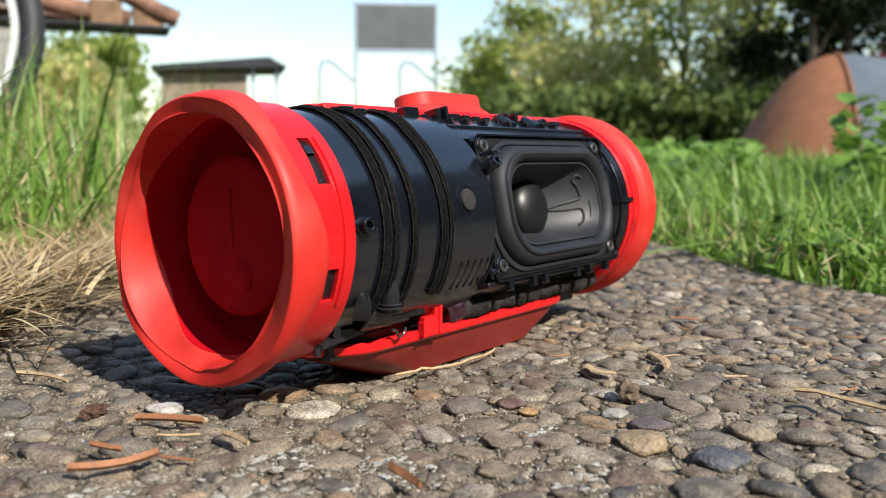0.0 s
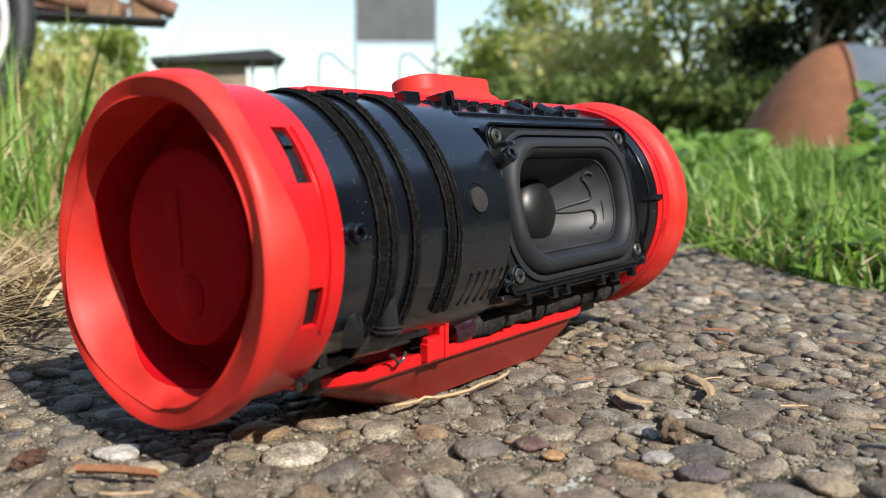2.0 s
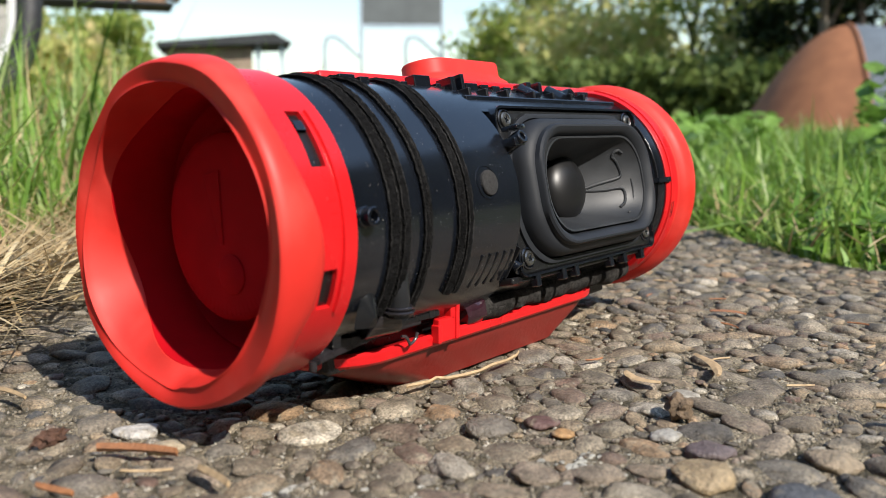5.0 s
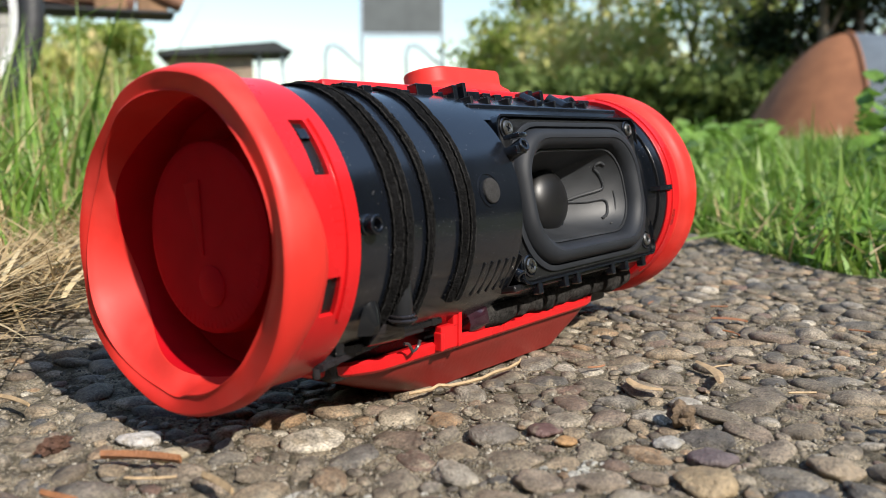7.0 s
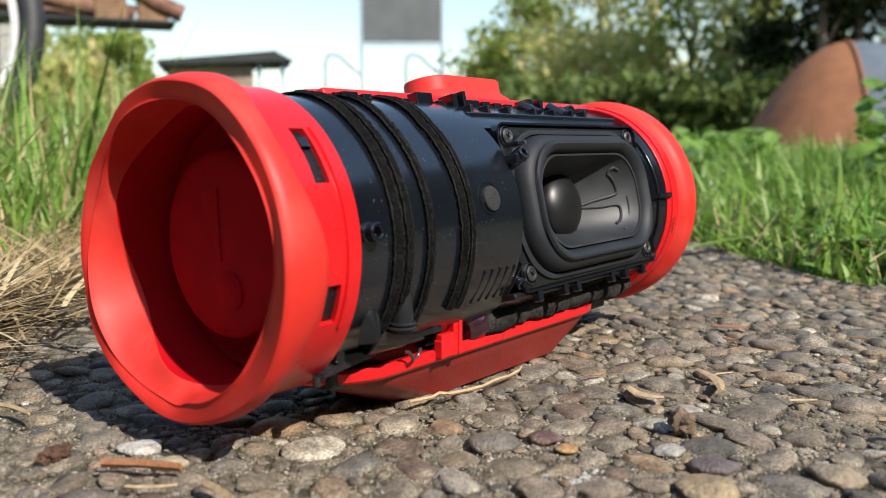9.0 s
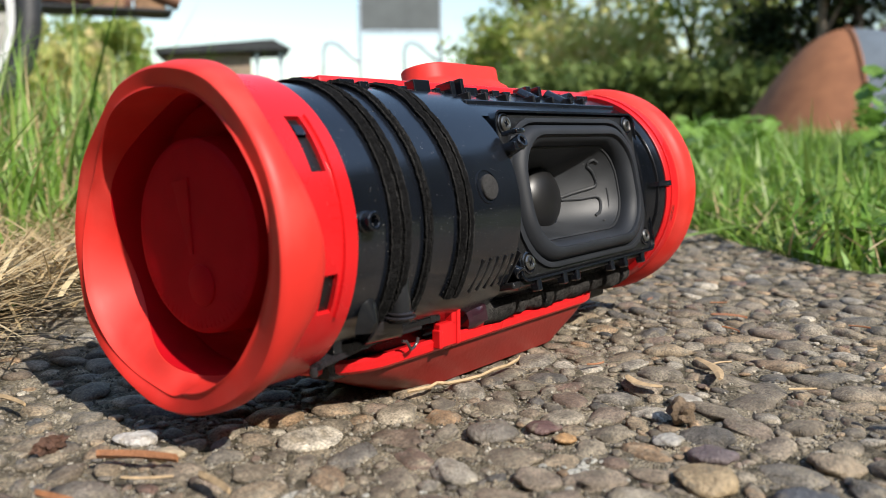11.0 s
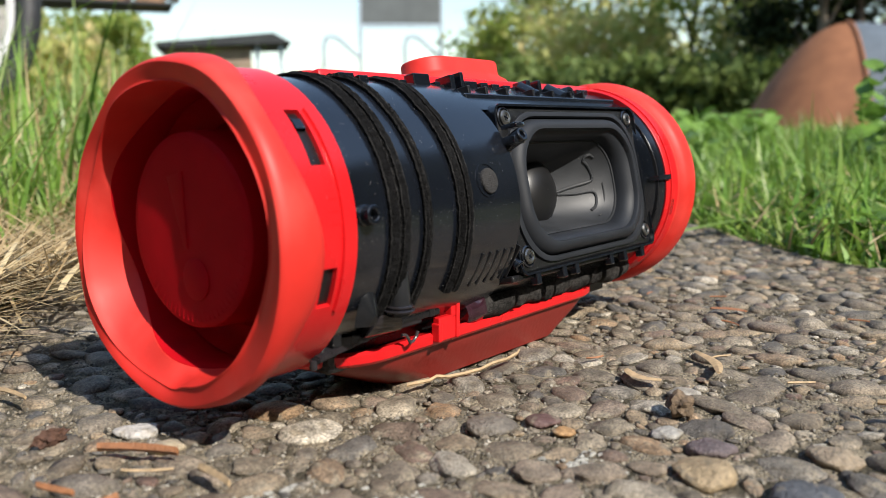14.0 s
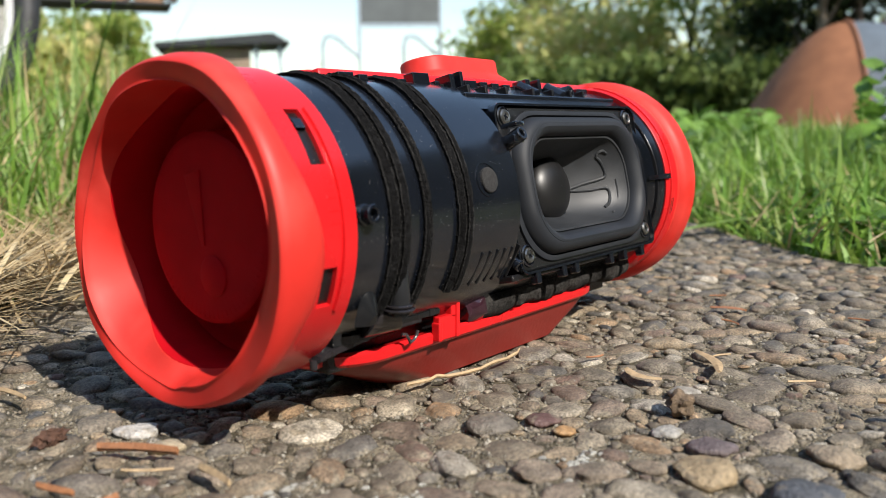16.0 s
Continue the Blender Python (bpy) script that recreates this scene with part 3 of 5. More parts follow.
def screw(x, z, turn):
    """A pan-head screw with a cross slot."""
    bm = bmesh.new()
    n = 24
    ring = lambda q, y: [Vector((x + q * math.cos(t), y, z + q * math.sin(t))) for t in np.linspace(0, 2 * math.pi, n, endpoint=False)]
    loft(bm, [ring(0.0021, -0.0257), ring(0.0021, -0.0266), ring(0.0018, -0.0270), ring(0.0013, -0.0271), ring(0.0011, -0.0268), ring(0.0001, -0.0267)])
    head = fix("screw", bm, SCREW, driver, "dark steel cross-head screw")
    bm = bmesh.new()
    for a in (0, 90):
        c = bmesh.new()
        box(c, (-0.00095, -0.02685, -0.00022), (0.00095, -0.0264, 0.00022))
        c.transform(Matrix.Translation((x, 0, z)) @ pose(0, 0, 0, 0, turn + a, 0))
        tmp = bpy.data.meshes.new("tmp")
        c.to_mesh(tmp)
        c.free()
        bm.from_mesh(tmp)
        bpy.data.meshes.remove(tmp)
    bm.transform(BARREL)
    part("cross_slot", bm, GLOSS_BLACK, head, smooth=False)
    bm = bmesh.new()
    loft(bm, [ring(0.0030, -0.0250), ring(0.0030, -0.0262), ring(0.0026, -0.0264), ring(0.0025, -0.0256)])
    fix("screw_seat", bm, GLOSS_BLACK, driver)


for x, z, turn in ((-0.0036, 0.0182, 20), (0.0663, 0.0180, 50), (0.0663, -0.0187, 5), (-0.0036, -0.0190, 35)):
    screw(x, z, turn)

# moving: the outer and inner half of the roll, and the cone with its dome


def front_y(loop, y):
    return [Vector((CX + a, y, CZ + b)) for a, b in loop]


def roll_loops(stops):
    return [front_y(rounded(0.0352 - w, 0.0193 - w * 0.93, 0.0142 - w * 0.45), y) for w, y in stops]


roll_outer = part("surround_outer_roll", loft(bmesh.new(), roll_loops([(0.0, -0.0150), (0.0, -0.0260), (0.0003, -0.0272), (0.0009, -0.0284), (0.0018, -0.0293), (0.0028, -0.0296), (0.0036, -0.0295), (0.0039, -0.0290), (0.0039, -0.0230)])), SURROUND, speaker, "soft dark grey rubber surround")
roll_inner = part("surround_inner_roll", loft(bmesh.new(), roll_loops([(0.0026, -0.0230), (0.0026, -0.0289), (0.0030, -0.0295), (0.0036, -0.0296), (0.0045, -0.0291), (0.0054, -0.0281), (0.0060, -0.0268), (0.0063, -0.0250), (0.0064, -0.0150)])), SURROUND, speaker, "soft dark grey rubber surround")
loops = roll_loops([(0.0061, -0.0120), (0.0061, -0.0248), (0.0064, -0.0256), (0.0069, -0.0257), (0.0073, -0.0251)])
last = [(p.x - CX, p.z - CZ) for p in loops[-1]]
for k in np.linspace(0.1, 1.0, 9):
    ring = []
    for a, b in last:
        d = math.atan2(b / 0.0125, a / 0.0279)
        ca, cb = 0.0090 * math.cos(d), 0.0090 * math.sin(d)
        ring.append((a + (ca - a) * k, b + (cb - b) * k))
    loops.append(front_y(ring, -0.0251 + 0.0131 * (k ** 0.8)))
cone = part("cone", loft(bmesh.new(), loops), CONE, speaker, "dark grey racetrack cone")
bm = bmesh.new()
ringn = lambda q, y: [Vector((CX + q * math.cos(t), y, CZ + q * math.sin(t))) for t in np.linspace(0, 2 * math.pi, 48, endpoint=False)]
loft(bm, [ringn(0.0103, -0.0112), ringn(0.0103, -0.0130), ringn(0.0099, -0.0134)] + [ringn(0.0099 * math.cos(a), -0.0133 - 0.0052 * math.sin(a)) for a in np.linspace(0.1, 1.5, 10)], caps=(False, True))
dome = part("dome", bm, DOME, cone, "black rubber dust dome")
bm = bmesh.new()
loft(bm, [ringn(0.0099, -0.0131), ringn(0.0102, -0.0139), ringn(0.0106, -0.0140), ringn(0.0110, -0.0134), ringn(0.0110, -0.0118)])
part("glue_ring", bm, GLOSS_BLACK, cone, "shiny glue bead")


def on_cone(a, b):
    """The cone's surface at a to the side and b above its middle."""
    near = sorted((((q.x - CX - a) ** 2 + (q.z - CZ - b) ** 2, q.y) for q in CONE_GRID), key=lambda k: k[0])[:4]
    w = [1 / (d + 1e-9) for d, y in near]
    return Vector((CX + a, sum(k * y for k, (d, y) in zip(w, near)) / sum(w) - 0.0001, CZ + b))


CONE_GRID = []
for r0, r1 in zip(loops[5:], loops[6:]):
    for i in range(len(r0)):
        for u in (0.0, 0.33, 0.66):
            for v in (0.0, 0.5):
                j = (i + 1) % len(r0)
                CONE_GRID.append(r0[i].lerp(r0[j], v).lerp(r1[i].lerp(r1[j], v), u))


def smooth_line(pts, n=6):
    """A soft curve through the given places."""
    q = [Vector((*p, 0)) for p in pts]
    q = [2 * q[0] - q[1]] + q + [2 * q[-1] - q[-2]]
    out = []
    for i in range(1, len(q) - 2):
        for k in range(n):
            u = k / n
            out.append(0.5 * (2 * q[i] + (q[i + 1] - q[i - 1]) * u + (2 * q[i - 1] - 5 * q[i] + 4 * q[i + 1] - q[i + 2]) * u * u + (3 * q[i] - q[i - 1] - 3 * q[i + 1] + q[i + 2]) * u ** 3))
    return out + [q[-2]]


bm = bmesh.new()
tube(bm, [on_cone(p.x, p.y) for p in smooth_line([(0.012, -0.0009), (0.0164, -0.0001), (0.0217, 0.0006), (0.0231, 0.0013), (0.0232, 0.0029), (0.0224, 0.0051), (0.0212, 0.0068), (0.0203, 0.0077), (0.0205, 0.0089), (0.0216, 0.0092), (0.0231, 0.0083)])], 0.0005, 8)
part('raised_bar', bm, CONE, cone)
bm = bmesh.new()
tube(bm, [on_cone(p.x, p.y) for p in smooth_line([(0.0119, -0.0017), (0.0178, -0.0024), (0.0221, -0.0024), (0.0233, -0.0034), (0.0231, -0.0054), (0.022, -0.0073), (0.0199, -0.0085)])], 0.0005, 8)
part('raised_hook', bm, CONE, cone)
bm = bmesh.new()
tube(bm, [on_cone(p.x, p.y) for p in smooth_line([(0.0204, -0.0106), (0.023, -0.0098), (0.0247, -0.0074), (0.0258, -0.0039), (0.026, -0.0002)])], 0.0003, 8)
part('raised_arc', bm, CONE, cone)
# thin seam round the cone's rim
bm = bmesh.new()
seam = [front_y(rounded(0.0284 + d, 0.0130 + d, 0.0110), y) for d, y in ((-0.0003, -0.0252), (-0.0002, -0.0259), (0.0003, -0.0260), (0.0004, -0.0252))]
loft(bm, seam)
part("rim_seam", bm, CONE, cone)

# far end

far_ring = [(0.0742, 0.0318), (0.0740, 0.0334), (0.0748, 0.0339), (0.0830, 0.0340), (0.0836, 0.0346), (0.0836, 0.0318)]
far_collar = fix("collar", revolve(far_ring, n=112), PLASTIC_RED, label="glossy red plastic collar with slots")
for a, x0, x1 in ((-27, 0.0776, 0.0781), (-27, 0.0790, 0.0793)):
    fix("slot", revolve([(x0, 0.0336), (x0, 0.03404), (x1, 0.03404), (x1, 0.0336)], a, a + 9, 8), GLOSS_BLACK, far_collar)
fix("rib", revolve([(0.0758, 0.0337), (0.0760, 0.0345), (0.0766, 0.0345), (0.0768, 0.0337)], -60, 70, 30), PLASTIC_RED, far_collar)
far_b = [(0.0800, 0.0334), (0.0826, 0.0342), (0.0836, 0.0356), (0.0850, 0.0363), (0.0885, 0.0366), (0.0910, 0.0364), (0.0926, 0.0357), (0.0928, 0.0345), (0.0915, 0.0333), (0.0860, 0.0300), (0.0840, 0.0285), (0.0800, 0.0283), (0.0800, 0.0)]
fix("bumper", revolve(far_b, n=112), RUBBER_RED, label="matt red rubber bumper ring")
# black end plate beside the driver, with a peg over the collar
bm = bmesh.new()
loft(bm, [[polar(x, r, a) for a in np.linspace(-40, 40, 24)] + [Vector((x, -0.0238, z)) for z in np.linspace(0.021, -0.021, 12)] for x, r in ((0.0700, 0.0262), (0.0714, 0.0305), (0.0732, 0.0328), (0.0745, 0.0331))], caps=(True, True))
fix("end_plate", bm, GLOSS_BLACK)
bm = revolve([(0.0705, 0.0290), (0.0712, 0.0322), (0.0744, 0.0346), (0.0752, 0.0346), (0.0752, 0.0318)], -6.4, -3.6, 3)
fix("peg", bm, GLOSS_BLACK)

# top: red cover, button pad and the black comb rail before it
bm = bmesh.new()
box(bm, (-0.0480, -0.0060, 0.0280), (0.0860, 0.0220, 0.0350), 0.0012)
cover = fix("top_cover", bm, PLASTIC_RED, label="red plastic top cover")


def pad(hw, hh, z, cx=0.0190, cy=0.0055):
    return [Vector((cx + a, cy + b, z)) for a, b in rounded(hw, hh, min(hh, hw) * 0.98)]


bm = loft(bmesh.new(), [pad(0.0228, 0.0105, 0.0346), pad(0.0220, 0.0098, 0.0360), pad(0.0199, 0.0082, 0.0374), pad(0.0192, 0.0076, 0.0384), pad(0.0192, 0.0076, 0.0418), pad(0.0188, 0.0072, 0.0424), pad(0.0180, 0.0064, 0.0425)], caps=(False, True))
fix("button_pad", bm, RUBBER_RED, label="raised oval red rubber button pad")
bm = loft(bmesh.new(), [pad(0.0100, 0.0060, 0.0346, -0.0400), pad(0.0095, 0.0055, 0.0360, -0.0400), pad(0.0080, 0.0040, 0.0364, -0.0400)], caps=(False, True))
fix("raised_mark", bm, PLASTIC_RED, cover)
bm = bmesh.new()
box(bm, (-0.0480, -0.0103, 0.0265), (0.0720, -0.0075, 0.0311), 0.0003)
rail = fix("comb_rail", bm, MATT_BLACK, label="black plastic comb rail with tabs and notches", smooth=False)
# tabs on the rail: along the barrel, width, top, front
tabs = [(-0.0465, 0.0052, 0.0326, -0.0110), (-0.0405, 0.0032, 0.0320, -0.0118), (-0.0300, 0.0034, 0.0321, -0.0108), (-0.0240, 0.0022, 0.0318, -0.0106), (-0.0191, 0.0066, 0.0337, -0.0108), (-0.0100, 0.0020, 0.0318, -0.0106), (-0.0061, 0.0020, 0.0333, -0.0128), (-0.0028, 0.0014, 0.0339, -0.0138), (-0.0012, 0.0032, 0.0334, -0.0112),
        (0.0035, 0.0055, 0.0325, -0.0106), (0.0108, 0.0036, 0.0323, -0.0106), (0.0165, 0.0036, 0.0321, -0.0106), (0.0222, 0.0038, 0.0319, -0.0106), (0.0280, 0.0026, 0.0317, -0.0106), (0.0319, 0.0024, 0.0334, -0.0126), (0.0377, 0.0016, 0.0334, -0.0132), (0.0396, 0.0036, 0.0332, -0.0110), (0.0455, 0.0030, 0.0316, -0.0106), (0.0638, 0.0072, 0.0316, -0.0118)]
for x, w, top, fore in tabs:
    bm = bmesh.new()
    box(bm, (x, fore, 0.0272 if fore < -0.0115 else 0.0300), (x + w, -0.0074, top), 0.0002)
    fix("rail_tab", bm, GLOSS_BLACK, rail, smooth=False)
# ramp and an eye with a hole at the rail's far end
bm = bmesh.new()
loft(bm, [[(x, -0.0104, 0.0275), (x, -0.0080, 0.0275), (x, -0.0080, z), (x, -0.0104, z)] for x, z in ((0.0470, 0.0296), (0.0540, 0.0322), (0.0556, 0.0322))], caps=(True, True))
fix("ramp", bm, GLOSS_BLACK, rail, smooth=False)
bm = bmesh.new()
loft(bm, [[Vector((0.0560 + q * math.cos(a), y, 0.0293 + q * math.sin(a))) for a in np.linspace(0, 2 * math.pi, 24, endpoint=False)] for q, y in ((0.0027, -0.0100), (0.0027, -0.0134), (0.0025, -0.0137), (0.0015, -0.0137), (0.0013, -0.0134), (0.0013, -0.0110), (0.0001, -0.0110))])
fix("eye", bm, GLOSS_BLACK, rail, "round plastic eye")
bm = bmesh.new()
box(bm, (-0.0110, -0.0205, 0.0245), (0.0720, -0.0100, 0.0262), 0.0004)
fix("ledge", bm, GLOSS_BLACK, smooth=False)
for x in (-0.006, 0.002, 0.012, 0.026, 0.037, 0.048, 0.056):
    bm = bmesh.new()
    box(bm, (x, -0.0180, 0.0255), (x + 0.0012, -0.0100, 0.0290), 0.0002)
    fix("web", bm, MATT_BLACK, rail, smooth=False)
for x in (0.0455, 0.0300):
    bm = bmesh.new()
    tube(bm, [(x, -0.0165, 0.0272), (x, -0.0110, 0.0312)], 0.0019, 14)
    fix("screw_boss", bm, GLOSS_BLACK, label="black plastic screw boss")
for x, w in ((-0.004, 0.006), (0.018, 0.004), (0.029, 0.008), (0.052, 0.004), (0.060, 0.007)):
    bm = bmesh.new()
    box(bm, (x, -0.0175, 0.0258), (x + w, -0.0160, 0.0272), 0.0003)
    fix("clip", bm, GLOSS_BLACK, smooth=False)

# underside: pipe of foam, posts, brackets and ribs between the barrel and the foot


def low(name, bm, mat, label="", smooth=True, parent=None):
    """A still part drawn in upright space."""
    return part(name, bm, mat, parent or speaker, label, smooth)


bm = bmesh.new()
pts = [Vector((x, -0.0192 + 0.0005 * math.sin(x * 300), 0.0180 + 0.0003 * math.sin(x * 170))) for x in np.linspace(-0.0140, 0.0700, 60)]
tube(bm, pts, 0.0040, 18)
rough_up(bm, 0.0008, 300)
low("foam_pipe", bm, FOAM_DUSTY, "black foam-wrapped pipe")
bm = bmesh.new()
tube(bm, [(-0.0190, -0.0188, 0.0166), (-0.0165, -0.0192, 0.0174), (-0.0132, -0.0193, 0.0180)], 0.0032, 14, taper=0.0040)
rough_up(bm, 0.0009, 600)
low("glue_end", bm, GLUE_DARK, "smoky glue at the pipe's end")
bm = bmesh.new()
box(bm, (-0.0115, -0.0255, -0.0250), (0.0660, -0.0120, -0.0232), 0.0005)
fix("lower_ledge", bm, MATT_BLACK, smooth=False)
for x in (-0.0015, 0.0120, 0.0190, 0.0400, 0.0490, 0.0610):
    bm = bmesh.new()
    box(bm, (x, -0.0266, -0.0270), (x + 0.0020, -0.0240, -0.0236), 0.0004)
    fix("lug", bm, GLOSS_BLACK, smooth=False)
# slanted louvre ribs left of the driver's lower corner
for k in range(6):
    bm = bmesh.new()
    box(bm, (-0.0003, -0.0012, -0.0046), (0.0003, 0.0010, 0.0046), 0.0001)
    bm.transform(Matrix.Translation(polar(-0.0265 + k * 0.0032, 0.0314, -37)) @ pose(0, 0, 0, 37, 9, 0))
    fix("louvre", bm, MATT_BLACK, smooth=False)
bm = bmesh.new()
tube(bm, [(-0.0552, -0.0286, 0.0352), (-0.0550, -0.0290, 0.0330), (-0.0545, -0.0291, 0.0280), (-0.0545, -0.0291, 0.0240)], 0.0026, 20)
low("post", bm, POST_BLACK, "upright black plastic post")
bm = bmesh.new()
for z, r, h in ((0.0258, 0.0033, 0.0007), (0.0249, 0.0037, 0.0007)):
    loft(bm, [[(-0.0545 + q * math.cos(a), -0.0291 + q * math.sin(a), z + d) for a in np.linspace(0, 2 * math.pi, 24, endpoint=False)] for q, d in ((r * 0.6, h), (r * 0.94, h), (r, h * 0.7), (r, 0.0003), (r * 0.94, 0.0), (r * 0.6, 0.0))])
low("washer", bm, SMOKY, "smoky plastic washer")
bm = bmesh.new()
loft(bm, [[(x0, y, z), (x1, y, z - 0.0006), (x1 + 0.0006, y + 0.004, z - 0.0006), (x0 + 0.0006, y + 0.004, z)] for x0, x1, y, z in ((-0.0594, -0.0518, -0.0306, 0.0250), (-0.0598, -0.0514, -0.0304, 0.0236), (-0.0610, -0.0494, -0.0288, 0.0206), (-0.0610, -0.0480, -0.0270, 0.0192))], caps=(True, True))
bmesh.ops.bevel(bm, geom=list(bm.edges), offset=0.0004, segments=2, affect="EDGES")
bm.transform(Matrix.Translation((0, 0.0028, 0)))
low("bracket", bm, SMOKY, "smoky translucent plastic bracket")
bm = bmesh.new()
loft(bm, [[(x, -0.0262, z), (x, -0.0228, z + 0.0003), (x, -0.0228, z - h), (x, -0.0258, z - h)] for x, z, h in ((-0.0728, 0.0172, 0.0014), (-0.0707, 0.0181, 0.0018), (-0.0640, 0.0195, 0.0024), (-0.0568, 0.0207, 0.0026), (-0.0480, 0.0209, 0.0024), (-0.0395, 0.0206, 0.0020))], caps=(True, True))
bmesh.ops.bevel(bm, geom=list(bm.edges), offset=0.0003, segments=2, affect="EDGES")
bm.transform(Matrix.Translation((0, 0.0028, 0)))
lower_frame = low("lower_frame", bm, SMOKY, "smoky plastic lower frame")
bm = bmesh.new()
loft(bm, [[(-0.0732 + q * math.cos(a), -0.0246 + q * math.sin(a), z) for a in np.linspace(0, 2 * math.pi, 14, endpoint=False)] for q, z in ((0.0009, 0.0168), (0.0009, 0.0150), (0.0007, 0.0146))], caps=(True, True))
bm.transform(Matrix.Translation((0, 0.0028, 0)))
low("pin", bm, SMOKY, "", True, lower_frame)
bm = bmesh.new()
loft(bm, [[(-0.0690, -0.0262, z), (-0.0584, -0.0262, z - 0.0008), (-0.0584, -0.0190, z - 0.0008), (-0.0690, -0.0190, z)] for z in (0.0188, 0.0206)], caps=(True, True))
for x0, x1, z0, z1 in ((-0.0690, -0.0664, 0.0200, 0.0232), (-0.0600, -0.0584, 0.0194, 0.0226), (-0.0690, -0.0584, 0.0222, 0.0236)):
    box(bm, (x0, -0.0263, z0), (x1, -0.0190, z1), 0.0004)
bm.transform(Matrix.Translation((0, 0.0028, 0)))
low("catch", bm, POST_BLACK, "black plastic catch", False)
bm = bmesh.new()
loft(bm, [[(-0.0642 + 0.0034 * math.cos(a) * k, -0.0284 - 0.0020 * (1 - k * k) - 0.0012 * math.sin(a), 0.0236 + 0.0078 * math.sin(a) * k) for a in np.linspace(0, math.pi, 16)] for k in (1.0, 0.97, 0.85, 0.3)], caps=(False, True))
low("tongue", bm, POST_BLACK, "dark plastic tongue")
bm = bmesh.new()
box(bm, (-0.0480, -0.0262, 0.0196), (-0.0330, -0.0180, 0.0210), 0.0003)
box(bm, (-0.0435, -0.0264, 0.0210), (-0.0425, -0.0210, 0.0222), 0.0002)
box(bm, (-0.0372, -0.0264, 0.0196), (-0.0352, -0.0210, 0.0218), 0.0002)
bm.transform(Matrix.Translation((0, 0.0028, 0)))
low("rib", bm, MATT_BLACK, "", False)
bm = bmesh.new()
tube(bm, [(-0.0472, -0.0262, 0.0172), (-0.0460, -0.0264, 0.0170), (-0.0452, -0.0264, 0.0160), (-0.0445, -0.0264, 0.0148), (-0.0432, -0.0264, 0.0152), (-0.0422, -0.0264, 0.0160), (-0.0418, -0.0264, 0.0172)], 0.0004, 8)
bm.transform(Matrix.Translation((0, 0.0028, 0)))
low("hook", bm, GLUE, "clear plastic hook")
bm = bmesh.new()
box(bm, (-0.0640, -0.0165, 0.0100), (0.0640, 0.0160, 0.0260), 0.0010)
low("underside", bm, MATT_BLACK, "", False)

# red boat-shaped foot on the ground, with a clip on its edge


def keel(hw, hh, z, cx=0.0040, cy=-0.0065, rad=None):
    return [Vector((cx + a, cy + b, z)) for a, b in rounded(hw, hh, rad or hh * 0.9, 12)]


FOOT_RINGS = [(-0.0640, 0.0575, 0.0188, 0.0112), (-0.0620, 0.0565, 0.0184, 0.0095), (-0.0570, 0.0535, 0.0174, 0.0070), (-0.0500, 0.0490, 0.0165, 0.0045), (-0.0440, 0.0450, 0.0158, 0.0022), (-0.0400, 0.0420, 0.0152, 0.0004), (-0.0360, 0.0380, 0.0120, -0.0004)]


def foot_ring(x0, x1, hh, z, rad=0.95, cy=-0.0005):
    return keel((x1 - x0) / 2, hh, z, (x0 + x1) / 2, cy, hh * rad)


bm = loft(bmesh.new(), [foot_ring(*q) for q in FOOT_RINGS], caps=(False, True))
foot = low("foot", bm, FOOT_RED, "red rubber boat-shaped sole, its shade put into a darker red")
bm = loft(bmesh.new(), [foot_ring(-0.0560, 0.0480, 0.0120, 0.0128), foot_ring(-0.0670, 0.0584, 0.0190, 0.0142), foot_ring(-0.0682, 0.0594, 0.0200, 0.0145), foot_ring(-0.0690, 0.0602, 0.0209, 0.0138), foot_ring(-0.0688, 0.0600, 0.0207, 0.0118), foot_ring(-0.0680, 0.0592, 0.0199, 0.0110), foot_ring(-0.0600, 0.0500, 0.0170, 0.0110)])
low("foot_rim", bm, PLASTIC_RED, "bright red plastic rim", True, foot)
bm = bmesh.new()
box(bm, (-0.0306, -0.0217, 0.0122), (-0.0232, -0.0196, 0.0182), 0.0003)
box(bm, (-0.0258, -0.0217, 0.0174), (-0.0232, -0.0196, 0.0226), 0.0003)
box(bm, (-0.0306, -0.0217, 0.0208), (-0.0248, -0.0198, 0.0226), 0.0003)
box(bm, (-0.0312, -0.0222, 0.0122), (-0.0298, -0.0196, 0.0168), 0.0003)
box(bm, (-0.0242, -0.0222, 0.0122), (-0.0228, -0.0196, 0.0222), 0.0003)
bm.transform(Matrix.Translation((-0.0022, -0.0012, 0.0002)) @ Matrix.Diagonal((1, 1.0, 1.0, 1)))
low("foot_clip", bm, PLASTIC_RED, "red plastic clip", False, foot)
for x in (0.0000, 0.0120, 0.0260):
    bm = bmesh.new()
    box(bm, (x, -0.0202, 0.0126), (x + 0.0008, -0.0170, 0.0144), 0.0002)
    low("rib", bm, PLASTIC_RED, "", False, foot)

# ------------------------------------------------ surroundings: places by bearing and distance from the slab's corner
HOME = Vector((-0.19, -0.15, 0.0))


def bearing(deg, d, z=0.0):
    return Vector((HOME.x + d * math.cos(radians(deg)), HOME.y + d * math.sin(radians(deg)), z))


def facing(deg, d, z=0.0):
    """A pose at that bearing whose x runs to the right as one looks there, and y away."""
    return Matrix.Translation(bearing(deg, d, z)) @ pose(0, 0, 0, 0, 0, deg - 90)


